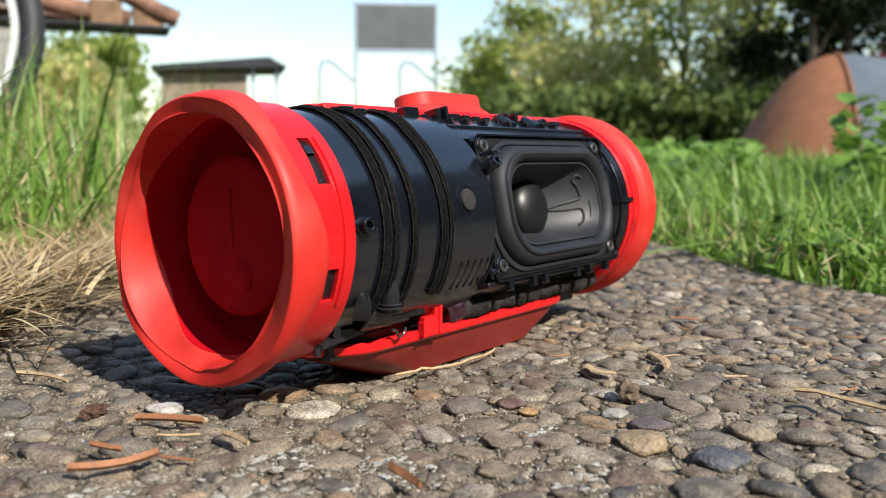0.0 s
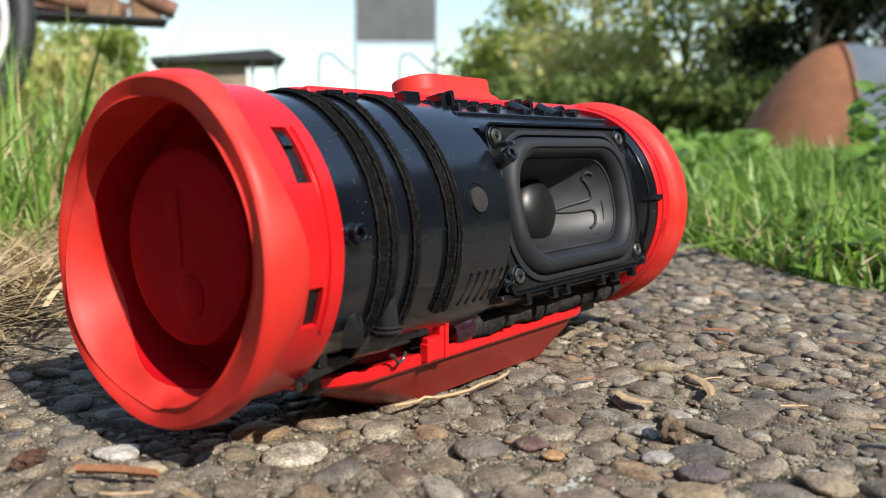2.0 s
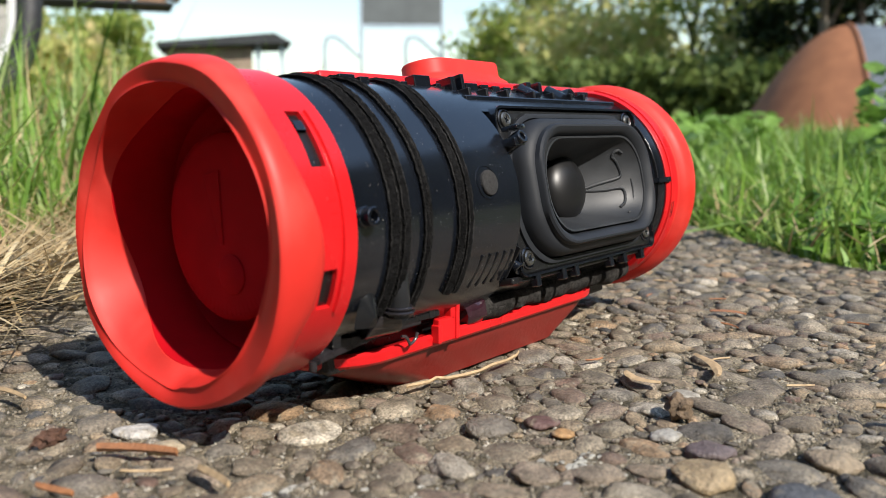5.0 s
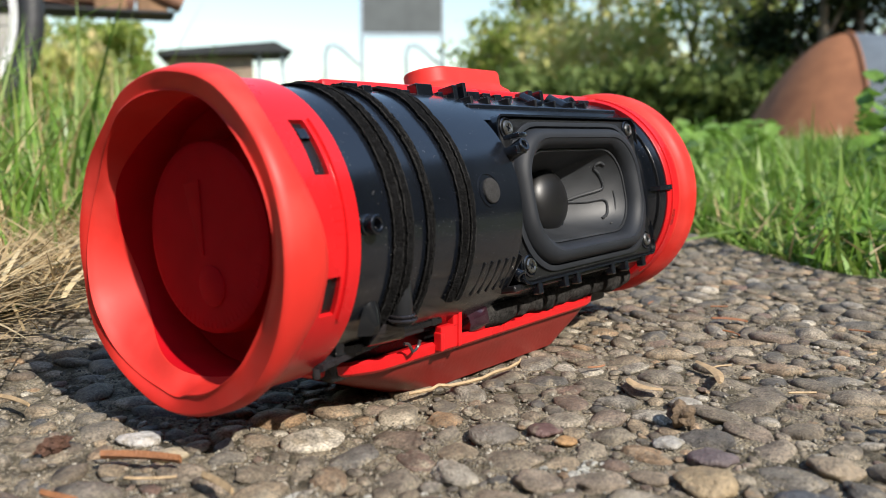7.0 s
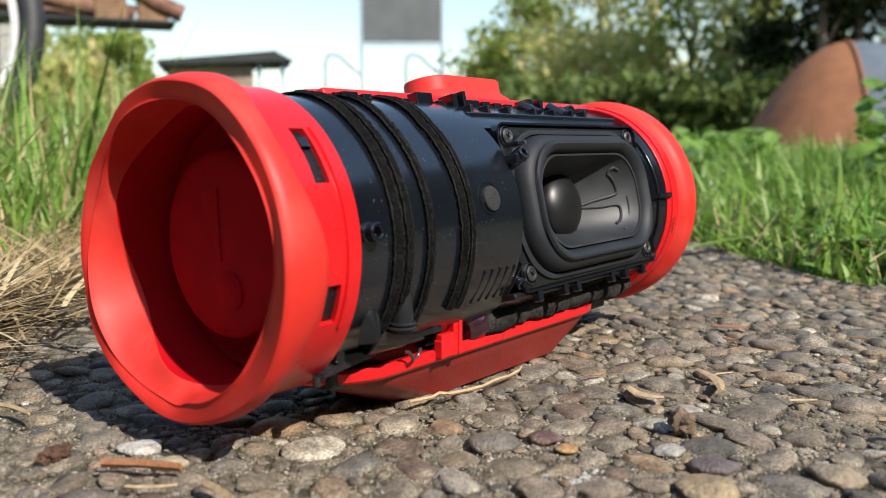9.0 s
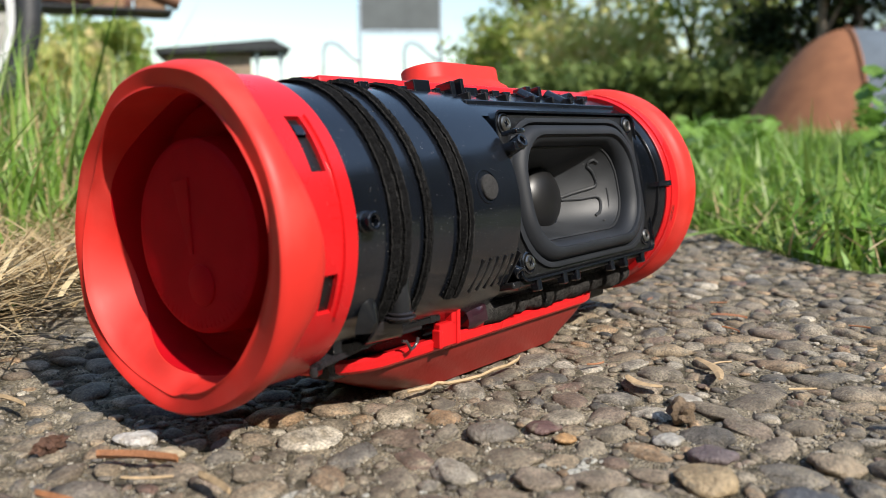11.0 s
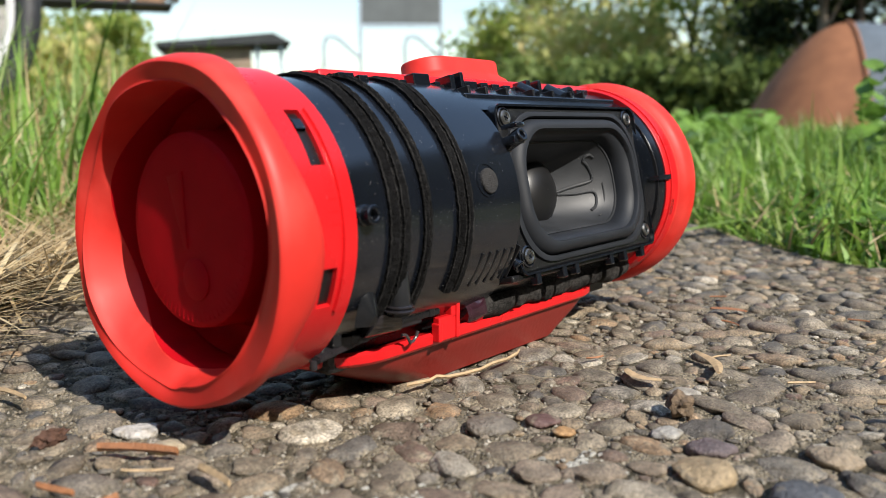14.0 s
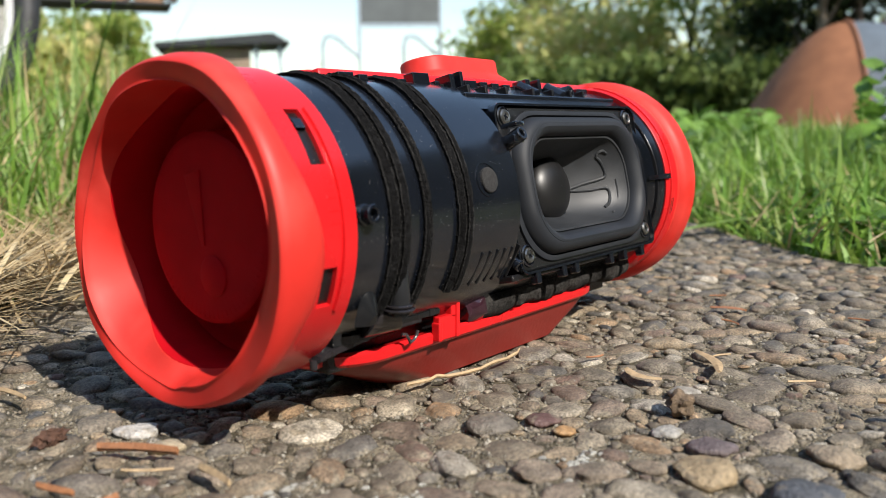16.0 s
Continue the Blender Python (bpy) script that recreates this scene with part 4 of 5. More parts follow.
# the grey board on two posts with bent side rails
board = thing("notice_board", "dark grey board on two pale metal posts with bent rails", "notice board", facing(41.5, 17.0))
bm = bmesh.new()
box(bm, (-0.80, -0.03, 2.10), (0.76, 0.03, 2.96), 0.01)
panel = part("panel", bm, BOARD_GREY, board, "dark grey panel", False)
for z in (2.06, 2.98):
    bm = bmesh.new()
    box(bm, (-0.84, -0.035, z - 0.03), (0.80, 0.035, z + 0.03), 0.005)
    part("frame_bar", bm, POST_GREY, board, "", False)
for x in (-0.82, 0.78):
    bm = bmesh.new()
    tube(bm, [(x, 0, -0.02), (x, 0, 3.02)], 0.035, 12)
    part("post", bm, POST_GREY, board)
    bm = bmesh.new()
    tube(bm, [(x, 0, 1.44), (x - 0.20, 0, 1.60), (x - 0.42, 0, 1.80), (x - 0.56, 0, 1.86), (x - 0.68, 0, 1.82), (x - 0.73, 0, 1.66), (x - 0.72, 0, 1.20), (x - 0.72, 0, -0.02)], 0.035, 10)
    part("bent_rail", bm, POST_GREY, board)

# the shed with a dark flat roof
shed = thing("garden_shed", "beige boarded shed with a dark overhanging roof", "shed", facing(53.0, 23.0))
bm = bmesh.new()
for a, b, c, d in (((-1.7, -0.9, 2.05), (1.62, -0.9, 2.22), (1.62, 1.6, 2.22), (-1.7, 1.6, 2.05)),):
    lo = [bm.verts.new(p) for p in (a, b, c, d)]
    hi = [bm.verts.new(Vector(p) + Vector((0.0 if i in (0, 3) else -0.45, 0, 0.12 if i in (0, 3) else 0.24))) for i, p in enumerate((a, b, c, d))]
    bm.faces.new(lo)
    bm.faces.new(hi)
    for i in range(4):
        bm.faces.new((lo[i], lo[(i + 1) % 4], hi[(i + 1) % 4], hi[i]))
part("roof", bm, ROOF_DARK, shed, "dark felt roof", False)
bm = bmesh.new()
box(bm, (-1.5, -0.5, -0.02), (0.62, 1.2, 2.12))
shed_wall = part("wall", bm, SHED_WALL, shed, "beige boarded wall", False)
for k in range(10):
    bm = bmesh.new()
    box(bm, (-1.5, -0.53, 0.05 + k * 0.2), (0.62, -0.503, 0.235 + k * 0.2), 0.006)
    part("board", bm, SHED_WALL, shed_wall, "", False)
for x in (0.72, 1.32):
    bm = bmesh.new()
    box(bm, (x, -0.55, -0.02), (x + 0.1, -0.45, 2.18), 0.01)
    part("post", bm, POST_GREY, shed, "", False)

# the log shelter's eave, on posts
shelter = thing("log_shelter", "rustic brown log roof frame on posts", "shelter", facing(60.0, 6.0, 0.050))
def log(name, pts, r, label=""):
    bm = bmesh.new()
    fine = []
    for a, b in zip(pts, pts[1:]):
        for k in range(6):
            fine.append(Vector(a).lerp(Vector(b), k / 6))
    fine.append(Vector(pts[-1]))
    tube(bm, fine, r, 14)
    rough_up(bm, r * 0.25, 5.0)
    part(name, bm, LOG_BROWN, shelter, label)
log("rafter", [(-0.80, 0.0, 1.52), (0.09, 0.0, 1.05), (0.45, 0.0, 0.885)], 0.062, "dark brown sloping log")
log("beam", [(-1.6, 0.05, 1.15), (-0.32, 0.05, 0.955), (0.15, 0.05, 0.875)], 0.060)
log("beam", [(-1.9, 0.25, 0.93), (-0.9, 0.25, 0.90), (0.0, 0.25, 0.87)], 0.060)
for x, z in ((-0.10, 0.84), (0.16, 0.83)):
    bm = bmesh.new()
    box(bm, (x, -0.02, z - 0.02), (x + 0.2, 0.06, z + 0.16), 0.02)
    part("plank", bm, PLANK, shelter, "weathered plank", False)
bm = bmesh.new()
box(bm, (-1.7, -0.06, 0.814), (0.40, 0.32, 0.838), 0.01)
part("eave_board", bm, ROOF_DARK, shelter, "dark eave board", False)
for x in (-1.5, -0.75):
    log("post", [(x, 0.2, -0.07), (x, 0.2, 0.82)], 0.06)

# a pale rendered wall beyond the wheel
bm = bmesh.new()
box(bm, (-3.2, 0.0, -0.05), (0.0, 0.24, 2.4), 0.02)
garden_wall = thing("garden_wall", "pale grey rendered garden wall beyond the meadow", "wall", facing(65.4, 9.0))
part("wall_body", bm, WALL_GREY, garden_wall, "", False)
bm = bmesh.new()
box(bm, (-3.24, -0.04, 2.40), (0.04, 0.28, 2.46), 0.01)
part("coping", bm, BOARD_GREY, garden_wall, "dark coping", False)

# the bicycle wheel
wheel = thing("bicycle_wheel", "bicycle wheel with black tyre and bright rim in tall grass", "wheel", Matrix.Translation(bearing(71.6, 1.97, 0.279)) @ pose(0, 0, 0, -14, 0, 38.8 - 90))
def hoop(r, tubes, mat, name, label=""):
    bm = bmesh.new()
    n = 96
    loft(bm, [[Vector(((r + q) * math.cos(a), w, (r + q) * math.sin(a))) for a in np.linspace(0, 2 * math.pi, n, endpoint=False)] for q, w in tubes])
    return part(name, bm, mat, wheel, label)
hoop(0.270, [(0.024 * math.cos(a), 0.024 * math.sin(a)) for a in np.linspace(0, 2 * math.pi, 17)], TYRE, "tyre", "black rubber tyre")
rim = hoop(0.238, [(-0.006, -0.007), (0.013, -0.013), (0.013, 0.013), (-0.006, 0.007), (-0.006, -0.007)], RIM, "rim", "wheel rim with its sunlit brightness painted white")
bm = bmesh.new()
tube(bm, [(0, -0.04, 0), (0, 0.04, 0)], 0.022, 16)
hub = part("hub", bm, SPOKE, wheel)
for k in range(28):
    a = 2 * math.pi * k / 28
    b = a + (0.5 if k % 2 else -0.5)
    bm = bmesh.new()
    tube(bm, [(0.02 * math.cos(b), 0.03 if k % 4 < 2 else -0.03, 0.02 * math.sin(b)), (0.228 * math.cos(a), 0, 0.228 * math.sin(a))], 0.0012, 5)
    part("spoke", bm, SPOKE, wheel)

# the tent
tent = thing("dome_tent", "orange and grey dome tent pitched on the lawn", "tent", facing(13.55, 9.7))
def tent_panel(a0, a1, mat, name, label):
    bm = bmesh.new()
    loops = []
    for k in range(15):
        q = k / 14
        loop = []
        for i in range(25):
            a = radians(a0 + (a1 - a0) * i / 24)
            rx = 1.06 if math.cos(a) < 0 else 2.3
            ry = 1.1
            sag = 1 - 0.04 * math.sin(i / 24 * math.pi)
            rr = (1 - (1 - q) ** 1.0)
            z = 1.10 * (1 - rr ** 1.85)
            loop.append(Vector((math.cos(a) * rx * rr * sag, math.sin(a) * ry * rr * sag, z)))
        loops.append(loop)
    loft(bm, loops, closed=False)
    part(name, bm, mat, tent, label)
tent_panel(-83, -290, TENT_ORANGE, "orange_panel", "sunlit orange cloth panel")
tent_panel(-83, 70, TENT_GREY, "grey_panel", "grey cloth panel")
bm = bmesh.new()
tube(bm, [(2.3 * q * math.cos(radians(-83)), 1.1 * q * math.sin(radians(-83)), 1.10 * (1 - q ** 1.85) + 0.012) for q in np.linspace(0, 1, 20)], 0.018, 8)
part("seam", bm, TENT_ORANGE, tent)
canopy = thing("dark_canopy", "dark red cloth canopy behind the tent", "canopy", facing(9.5, 12.5))
bm = bmesh.new()
loft(bm, [[(-0.75, 0, z0), (0.0, 0, z1), (1.4, 0, z2)] for z0, z1, z2 in ((1.12, 1.20, 1.05), (1.30, 1.46, 1.30))] , closed=False)
loft(bm, [[(-0.75, y, 1.30), (0.0, y, 1.46), (1.4, y, 1.30)] for y in (0, 1.5)], closed=False)
part("cloth", bm, TENT_RED, canopy)
for x in (-0.7, 1.35):
    for y in (0.02, 1.45):
        bm = bmesh.new()
        tube(bm, [(x, y, -0.02), (x, y, 1.28)], 0.02, 8)
        part("pole", bm, POST_GREY, canopy)

# ------------------------------------------------ trees and hedges
rng = random.Random(7)


def leaves(name, centres, size, count, spread, mat, parent, label=""):
    """Many small folded leaves about the given centres, as one crown."""
    verts, faces = [], []
    for k in range(count):
        c = centres[rng.randrange(len(centres))]
        d = Vector((rng.gauss(0, 1), rng.gauss(0, 1), rng.gauss(0, 0.75)))
        p = Vector(c) + d * spread * 0.5
        q = Euler((rng.uniform(-1.2, 1.2), rng.uniform(-1.2, 1.2), rng.uniform(0, 6.3))).to_matrix()
        s = size * rng.uniform(0.6, 1.5)
        n = len(verts)
        for v in ((-0.5, 0, 0.0), (0, -0.32, 0.06), (0.55, 0, 0), (0, 0.32, 0.06)):
            verts.append(p + q @ (Vector(v) * s))
        faces += [(n, n + 1, n + 2), (n, n + 2, n + 3)]
    me = bpy.data.meshes.new(name)
    me.from_pydata([tuple(v) for v in verts], [], faces)
    me.materials.append(mat)
    ob = new(name, me)
    ob.parent = parent
    if label:
        tagged(ob, label)
    return ob


def tree(deg, d, height, wide, mat, label, size=0.16, count=2600, low=0.25, bare=1.0):
    ob = thing("tree", label, "tree", facing(deg, d), group="trees behind the lawn")
    bm = bmesh.new()
    lean = rng.uniform(-0.4, 0.4)
    trunk = [Vector((lean * (k / 8) ** 2 + rng.uniform(-0.05, 0.05), 0, height * 0.85 * k / 8 - (0.1 if k == 0 else 0))) for k in range(9)]
    tube(bm, trunk, 0.011 * height, 10, taper=0.003 * height)
    centres = []
    for k in range(16):
        z = height * (low + (0.95 - low) * k / 16)
        a = rng.uniform(0, 6.3)
        reach = wide * (0.45 + 0.55 * math.sin(math.pi * min(1, 0.25 + 0.75 * k / 16))) * rng.uniform(0.6, 1.1)
        start = Vector((lean * (z / height / 0.85) ** 2, 0, z * 0.85))
        end = start + Vector((math.cos(a) * reach, math.sin(a) * reach, rng.uniform(0.1, 0.28) * height * 0.5))
        mid = start.lerp(end, 0.5) + Vector((0, 0, 0.06 * height))
        tube(bm, [start, mid, end], 0.005 * height, 6, taper=0.0015 * height)
        centres += [end, mid, start.lerp(end, 0.8) + Vector((rng.uniform(-0.3, 0.3), rng.uniform(-0.3, 0.3), rng.uniform(-0.3, 0.3)))]
    part("trunk", bm, BARK, ob)
    leaves("crown", centres, size, count, wide * 0.36, mat, ob)
    return ob


GREEN_T, TURN_T, FIR_T = "broad green tree with gaps in its crown", "tall tree with yellowing autumn leaves", "dark evergreen tree with shade put into its leaf colour"
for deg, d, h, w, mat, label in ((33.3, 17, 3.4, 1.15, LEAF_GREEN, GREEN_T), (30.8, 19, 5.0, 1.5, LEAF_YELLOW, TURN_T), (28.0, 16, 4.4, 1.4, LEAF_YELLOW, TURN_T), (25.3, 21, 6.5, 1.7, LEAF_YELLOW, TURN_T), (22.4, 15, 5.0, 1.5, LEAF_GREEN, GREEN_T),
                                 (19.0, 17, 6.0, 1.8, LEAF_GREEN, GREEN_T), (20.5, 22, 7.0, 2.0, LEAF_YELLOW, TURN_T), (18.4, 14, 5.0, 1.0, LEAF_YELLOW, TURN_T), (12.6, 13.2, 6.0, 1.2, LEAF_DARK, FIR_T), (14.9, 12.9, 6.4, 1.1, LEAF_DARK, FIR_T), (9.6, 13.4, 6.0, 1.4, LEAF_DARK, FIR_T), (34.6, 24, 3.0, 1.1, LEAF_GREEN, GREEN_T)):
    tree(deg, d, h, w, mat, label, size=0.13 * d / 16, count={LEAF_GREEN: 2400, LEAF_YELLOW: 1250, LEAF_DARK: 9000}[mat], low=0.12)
# low hedge and shrubs carry the trees' shade in their leaf colours
for k, (deg0, deg1, d, h, mat, label, n) in enumerate(((12, 31, 14.0, 0.85, LEAF_DARK, "hedge below the trees, shade put into its dark leaf colour", 6000), (15, 36.5, 13.0, 0.95, LEAF_SHADE, "green shrubs before the hedge, shade painted into their leaf colours", 9000), (24, 33, 15.2, 2.1, LEAF_YELLOW, "tall yellow-green shrubs below the trees", 2600), (58.2, 68, 20.0, 2.7, LEAF_GREEN, "green bushes beyond the meadow", 8000), (60, 82, 14.0, 1.5, LEAF_YELLOW, "pale green bushes beyond the meadow", 6000))):
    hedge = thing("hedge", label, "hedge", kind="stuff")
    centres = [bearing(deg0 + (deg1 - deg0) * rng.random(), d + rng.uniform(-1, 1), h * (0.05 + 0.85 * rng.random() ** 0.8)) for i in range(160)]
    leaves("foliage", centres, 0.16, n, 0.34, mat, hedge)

# ------------------------------------------------ grass


def blades(name, spots, mat, label, category="grass"):
    """Curved, tapered blades out of (place, height, width, turn, bend, lean)."""
    verts, faces = [], []
    for p, h, w, turn, bend, lean in spots:
        side = Vector((math.cos(turn), math.sin(turn), 0))
        away = Vector((-math.sin(turn), math.cos(turn), 0))
        n = len(verts)
        for k in range(5):
            u = k / 5
            c = p + Vector((0, 0, 1)) * h * (u - 0.28 * abs(bend) * u * u) + away * h * (bend * u * u + lean * u)
            hw = w * 0.5 * (1 - u ** 1.6) * (0.75 + 0.5 * min(1, 3 * u))
            verts += [tuple(c - side * hw + away * hw * 0.35), tuple(c + side * hw + away * hw * 0.35)]
        c = p + Vector((0, 0, 1)) * h * (1 - 0.28 * abs(bend)) + away * h * (bend + lean)
        verts.append(tuple(c))
        for k in range(4):
            a = n + 2 * k
            faces.append((a, a + 1, a + 3, a + 2))
        faces.append((n + 8, n + 9, n + 10))
    me = bpy.data.meshes.new(name)
    me.from_pydata(verts, [], faces)
    me.materials.append(mat)
    me.polygons.foreach_set("use_smooth", [True] * len(faces))
    return tagged(new(name, me), label, category, kind="stuff")


spots, dry = [], []
while len(spots) < 17000:
    deg = rng.uniform(4, 46) if rng.random() < 0.74 else rng.uniform(46, 80)
    d = 0.28 * math.exp(rng.random() * 3.2)
    p = bearing(deg, d, -0.010)
    inner = inside_paving(p.x, p.y)
    if inner > -0.004 + 0.012 * noise.noise(p * 25):
        continue
    if deg > 50 and inner > -0.075 + 0.05 * noise.noise(p * 14):
        if rng.random() < 0.84:
            continue
    clump = noise.noise(p * 9)
    if clump < -0.2 and rng.random() < 0.6:
        continue
    if deg > 50 and rng.random() < 0.35:
        continue
    edge = min(1.0, -inner / 0.12)
    if deg < 46:
        h = (0.016 + 0.034 * edge + 0.030 * min(1, d / 3)) * rng.uniform(0.45, 1.25) * (1.5 if rng.random() < 0.12 else 1.0)
    else:
        h = (0.045 + 0.15 * min(1.0, -inner / 0.30)) * rng.uniform(0.35, 1.35)
    spots.append((p, h, (0.0027 + 0.0008 * d) * rng.uniform(0.5, 1.7) * (1.0 if deg < 46 else 0.85), rng.uniform(0, 6.3), rng.uniform(-1.1, 1.1), rng.uniform(-0.7, 0.7)))
# longer blades that hang over the slab's edge
for k in range(150):
    p = bearing(rng.uniform(7, 23), rng.uniform(0.44, 0.66), -0.006)
    if -0.05 < inside_paving(p.x, p.y) < -0.004:
        spots.append((p, rng.uniform(0.03, 0.062), rng.uniform(0.0018, 0.0034), rng.uniform(0, 6.3), rng.uniform(-1.2, 1.2), rng.uniform(-0.8, 0.8)))
# a green tuft before the dry straw
for k in range(130):
    p = bearing(rng.gauss(66.0, 1.7), rng.gauss(0.53, 0.03), -0.006)
    if inside_paving(p.x, p.y) < -0.004:
        spots.append((p, rng.uniform(0.035, 0.100), rng.uniform(0.0016, 0.0034), rng.uniform(0, 6.3), rng.uniform(-0.9, 0.9), rng.uniform(-0.45, 0.45)))
lawn = blades("grass", spots, GRASS, "green uncut lawn grass at the slab's edge")
for k in range(12000):
    deg = rng.uniform(50, 84)
    p = bearing(deg, rng.uniform(0.26, 0.66), 0.0)
    inner = inside_paving(p.x, p.y)
    if inner > 0.05 * rng.random() ** 2 or inner < -0.22:
        continue
    p.z = (-0.004 if inner < 0 else 0.003) + rng.random() * 0.014
    dry.append((p, rng.uniform(0.02, 0.10), 0.0006 + 0.0018 * rng.random() ** 2.5, rng.uniform(0, 6.3), rng.uniform(-1.6, 1.6), rng.choice((-1, 1)) * rng.uniform(1.5, 5.0)))
dry = [(p, h / (1 + abs(l)), w, t, b, l) for p, h, w, t, b, l in dry]
blades("dry_straw", dry, STRAW, "matted dry straw along the slab's edge", "straw")
dry = []
for k in range(800):
    deg = rng.uniform(6, 46)
    p = bearing(deg, rng.uniform(0.38, 0.8), 0.0)
    inner = inside_paving(p.x, p.y)
    if inner > 0.006 or inner < -0.25:
        continue
    p.z = -0.004 + rng.random() * 0.02
    h = rng.uniform(0.02, 0.06)
    l = rng.choice((-1, 1)) * rng.uniform(1.0, 4.0)
    dry.append((p, h / (1 + abs(l)), rng.uniform(0.0006, 0.0016), rng.uniform(0, 6.3), rng.uniform(-0.5, 0.5), l))
blades("dry_straw", dry, STRAW, "dry yellow stalks among the lawn grass", "straw")
dry = []
while len(dry) < 520:
    p = bearing(rng.uniform(50, 84), 0.42 * math.exp(rng.random() * 1.7), -0.008)
    inner = inside_paving(p.x, p.y)
    if inner > -0.05:
        continue
    dry.append((p, (0.05 + 0.13 * min(1.0, -inner / 0.3)) * rng.uniform(0.4, 1.2), rng.uniform(0.0012, 0.0034), rng.uniform(0, 6.3), rng.uniform(-0.5, 0.5), rng.uniform(-0.4, 0.4)))
blades("dry_straw", dry, STRAW, "upright dry stalks in the tall meadow grass", "straw")


def weeds(name, label, area, count, size, height):
    verts, faces = [], []
    for k in range(count):
        deg, d = rng.uniform(*area[0]), rng.uniform(*area[1])
        p = bearing(deg, d)
        if inside_paving(p.x, p.y) > 0.015:
            continue
        p.z = rng.random() ** 1.3 * height
        q = Euler((rng.uniform(-0.7, 0.7), rng.uniform(-0.7, 0.7), rng.uniform(0, 6.3))).to_matrix()
        s = size * rng.uniform(0.6, 1.4)
        n = len(verts)
        ring = [(0, 0, 0.10), (-1, 0, 0), (-0.6, -0.5, 0.12), (0.1, -0.62, 0.16), (0.7, -0.38, 0.08), (1.05, 0, -0.06), (0.7, 0.38, 0.08), (0.1, 0.62, 0.16), (-0.6, 0.5, 0.12)]
        verts += [tuple(p + q @ (Vector(v) * s * 0.5)) for v in ring]
        faces += [(n, n + 1 + i, n + 1 + (i + 1) % 8) for i in range(8)]
    me = bpy.data.meshes.new(name)
    me.from_pydata(verts, [], faces)
    me.materials.append(WEED)
    return tagged(new(name, me), label, "weeds", kind="stuff")


weeds("clover", "low green clover leaves at the slab's edge", ((6, 15.5), (0.46, 0.62)), 240, 0.013, 0.020)
weeds("leafy_weeds", "broad-leaved green weeds in the lawn", ((4.5, 12.6), (1.0, 1.5)), 600, 0.026, 0.132)
weeds("leafy_weeds", "broad-leaved green weeds in the lawn", ((17, 34), (1.3, 2.6)), 700, 0.036, 0.088)


def strip(name, pts, width, mat, label, category, thick=0.0006):
    """A narrow bent strip with a keel: a needle, a stalk or a blade lying on the slab."""
    bm = bmesh.new()
    fine = [Vector(p) for p in pts]
    loops = []
    for i, p in enumerate(fine):
        way = (fine[min(i + 1, len(fine) - 1)] - fine[max(i - 1, 0)]).normalized()
        side = Vector((-way.y, way.x, 0)).normalized()
        k = i / (len(fine) - 1)
        w = width * 0.5 * max(0.12, math.sin(math.pi * (0.08 + 0.86 * k)) ** 0.5)
        loops.append([p - side * w, p + Vector((0, 0, thick)), p + side * w, p - Vector((0, 0, thick))])
    loft(bm, loops, caps=(True, True))
    return tagged(part(name, bm, mat), label, category)


def between(a, b, n=8, sag=0.0, z=0.003):
    out = []
    for k in range(n):
        u = k / (n - 1)
        p = Vector((*a, z)).lerp(Vector((*b, z)), u)
        out.append(p + Vector((-(b[1] - a[1]), b[0] - a[0], 0)) * sag * math.sin(math.pi * u))
    return out

strip("fallen_needle", between((-0.1085, 0.0023), (-0.1000, -0.0121), sag=0.06), 0.0021, NEEDLE, "brown fallen conifer needle on the slab", "needle", 0.0009)
strip("fallen_needle", between((-0.1343, -0.0157), (-0.1181, -0.0217), sag=-0.14), 0.0021, NEEDLE, "bent brown fallen conifer needle on the slab", "needle", 0.0009)
strip("fallen_needle", between((-0.0935, -0.0642), (-0.0972, -0.0753), sag=0.03), 0.0021, NEEDLE, "brown fallen conifer needle on the slab", "needle", 0.0010)
strip("fallen_needle", between((-0.1243, -0.0061), (-0.1220, -0.0143)), 0.0016, NEEDLE, "short brown fallen needle on the slab", "needle", 0.0007)
strip("fallen_needle", between((-0.1019, -0.0219), (-0.1030, -0.0321), sag=0.05), 0.0018, BARK_CHIP, "tan splinter on the slab", "splinter", 0.0008)
strip("fallen_leaf", between((0.0341, -0.0613), (0.0182, -0.0739), sag=0.1, z=0.0020), 0.0030, BARK_CHIP, "curled tan fallen leaf on the slab", "leaf", 0.0004)
strip("fallen_leaf", between((0.0066, -0.0539), (0.0031, -0.0650), sag=-0.2, z=0.0020), 0.0030, BARK_CHIP, "curled yellow-brown fallen leaf on the slab", "leaf", 0.0004)
strip("fallen_leaf", between((0.0926, -0.0429), (0.0950, -0.0544), sag=0.2, z=0.0018), 0.0036, NEEDLE, "reddish brown fallen leaf on the slab", "leaf", 0.0004)
strip("dry_stalk", [(0.0095, -0.1125, 0.0045), (0.0100, -0.1180, 0.0050), (0.0101, -0.1226, 0.0045), (0.0079, -0.1344, 0.0042), (0.0020, -0.1500, 0.0040)], 0.0018, BARK_CHIP, "pale dry stalk on the slab", "stalk")
strip("dry_stalk", [(-0.0395, -0.0180, 0.0022), (-0.0376, -0.0190, 0.0024), (-0.0336, -0.0203, 0.0024), (-0.0304, -0.0199, 0.0026), (-0.0279, -0.0215, 0.0022), (-0.0229, -0.0232, 0.0022), (-0.0174, -0.0241, 0.0022), (-0.0113, -0.0238, 0.0024), (-0.0053, -0.0241, 0.0022), (-0.0010, -0.0247, 0.0030), (0.0010, -0.0240, 0.0034)], 0.0007, BARK_CHIP, "pale straw stalk lying against the red foot", "stalk", 0.0005)
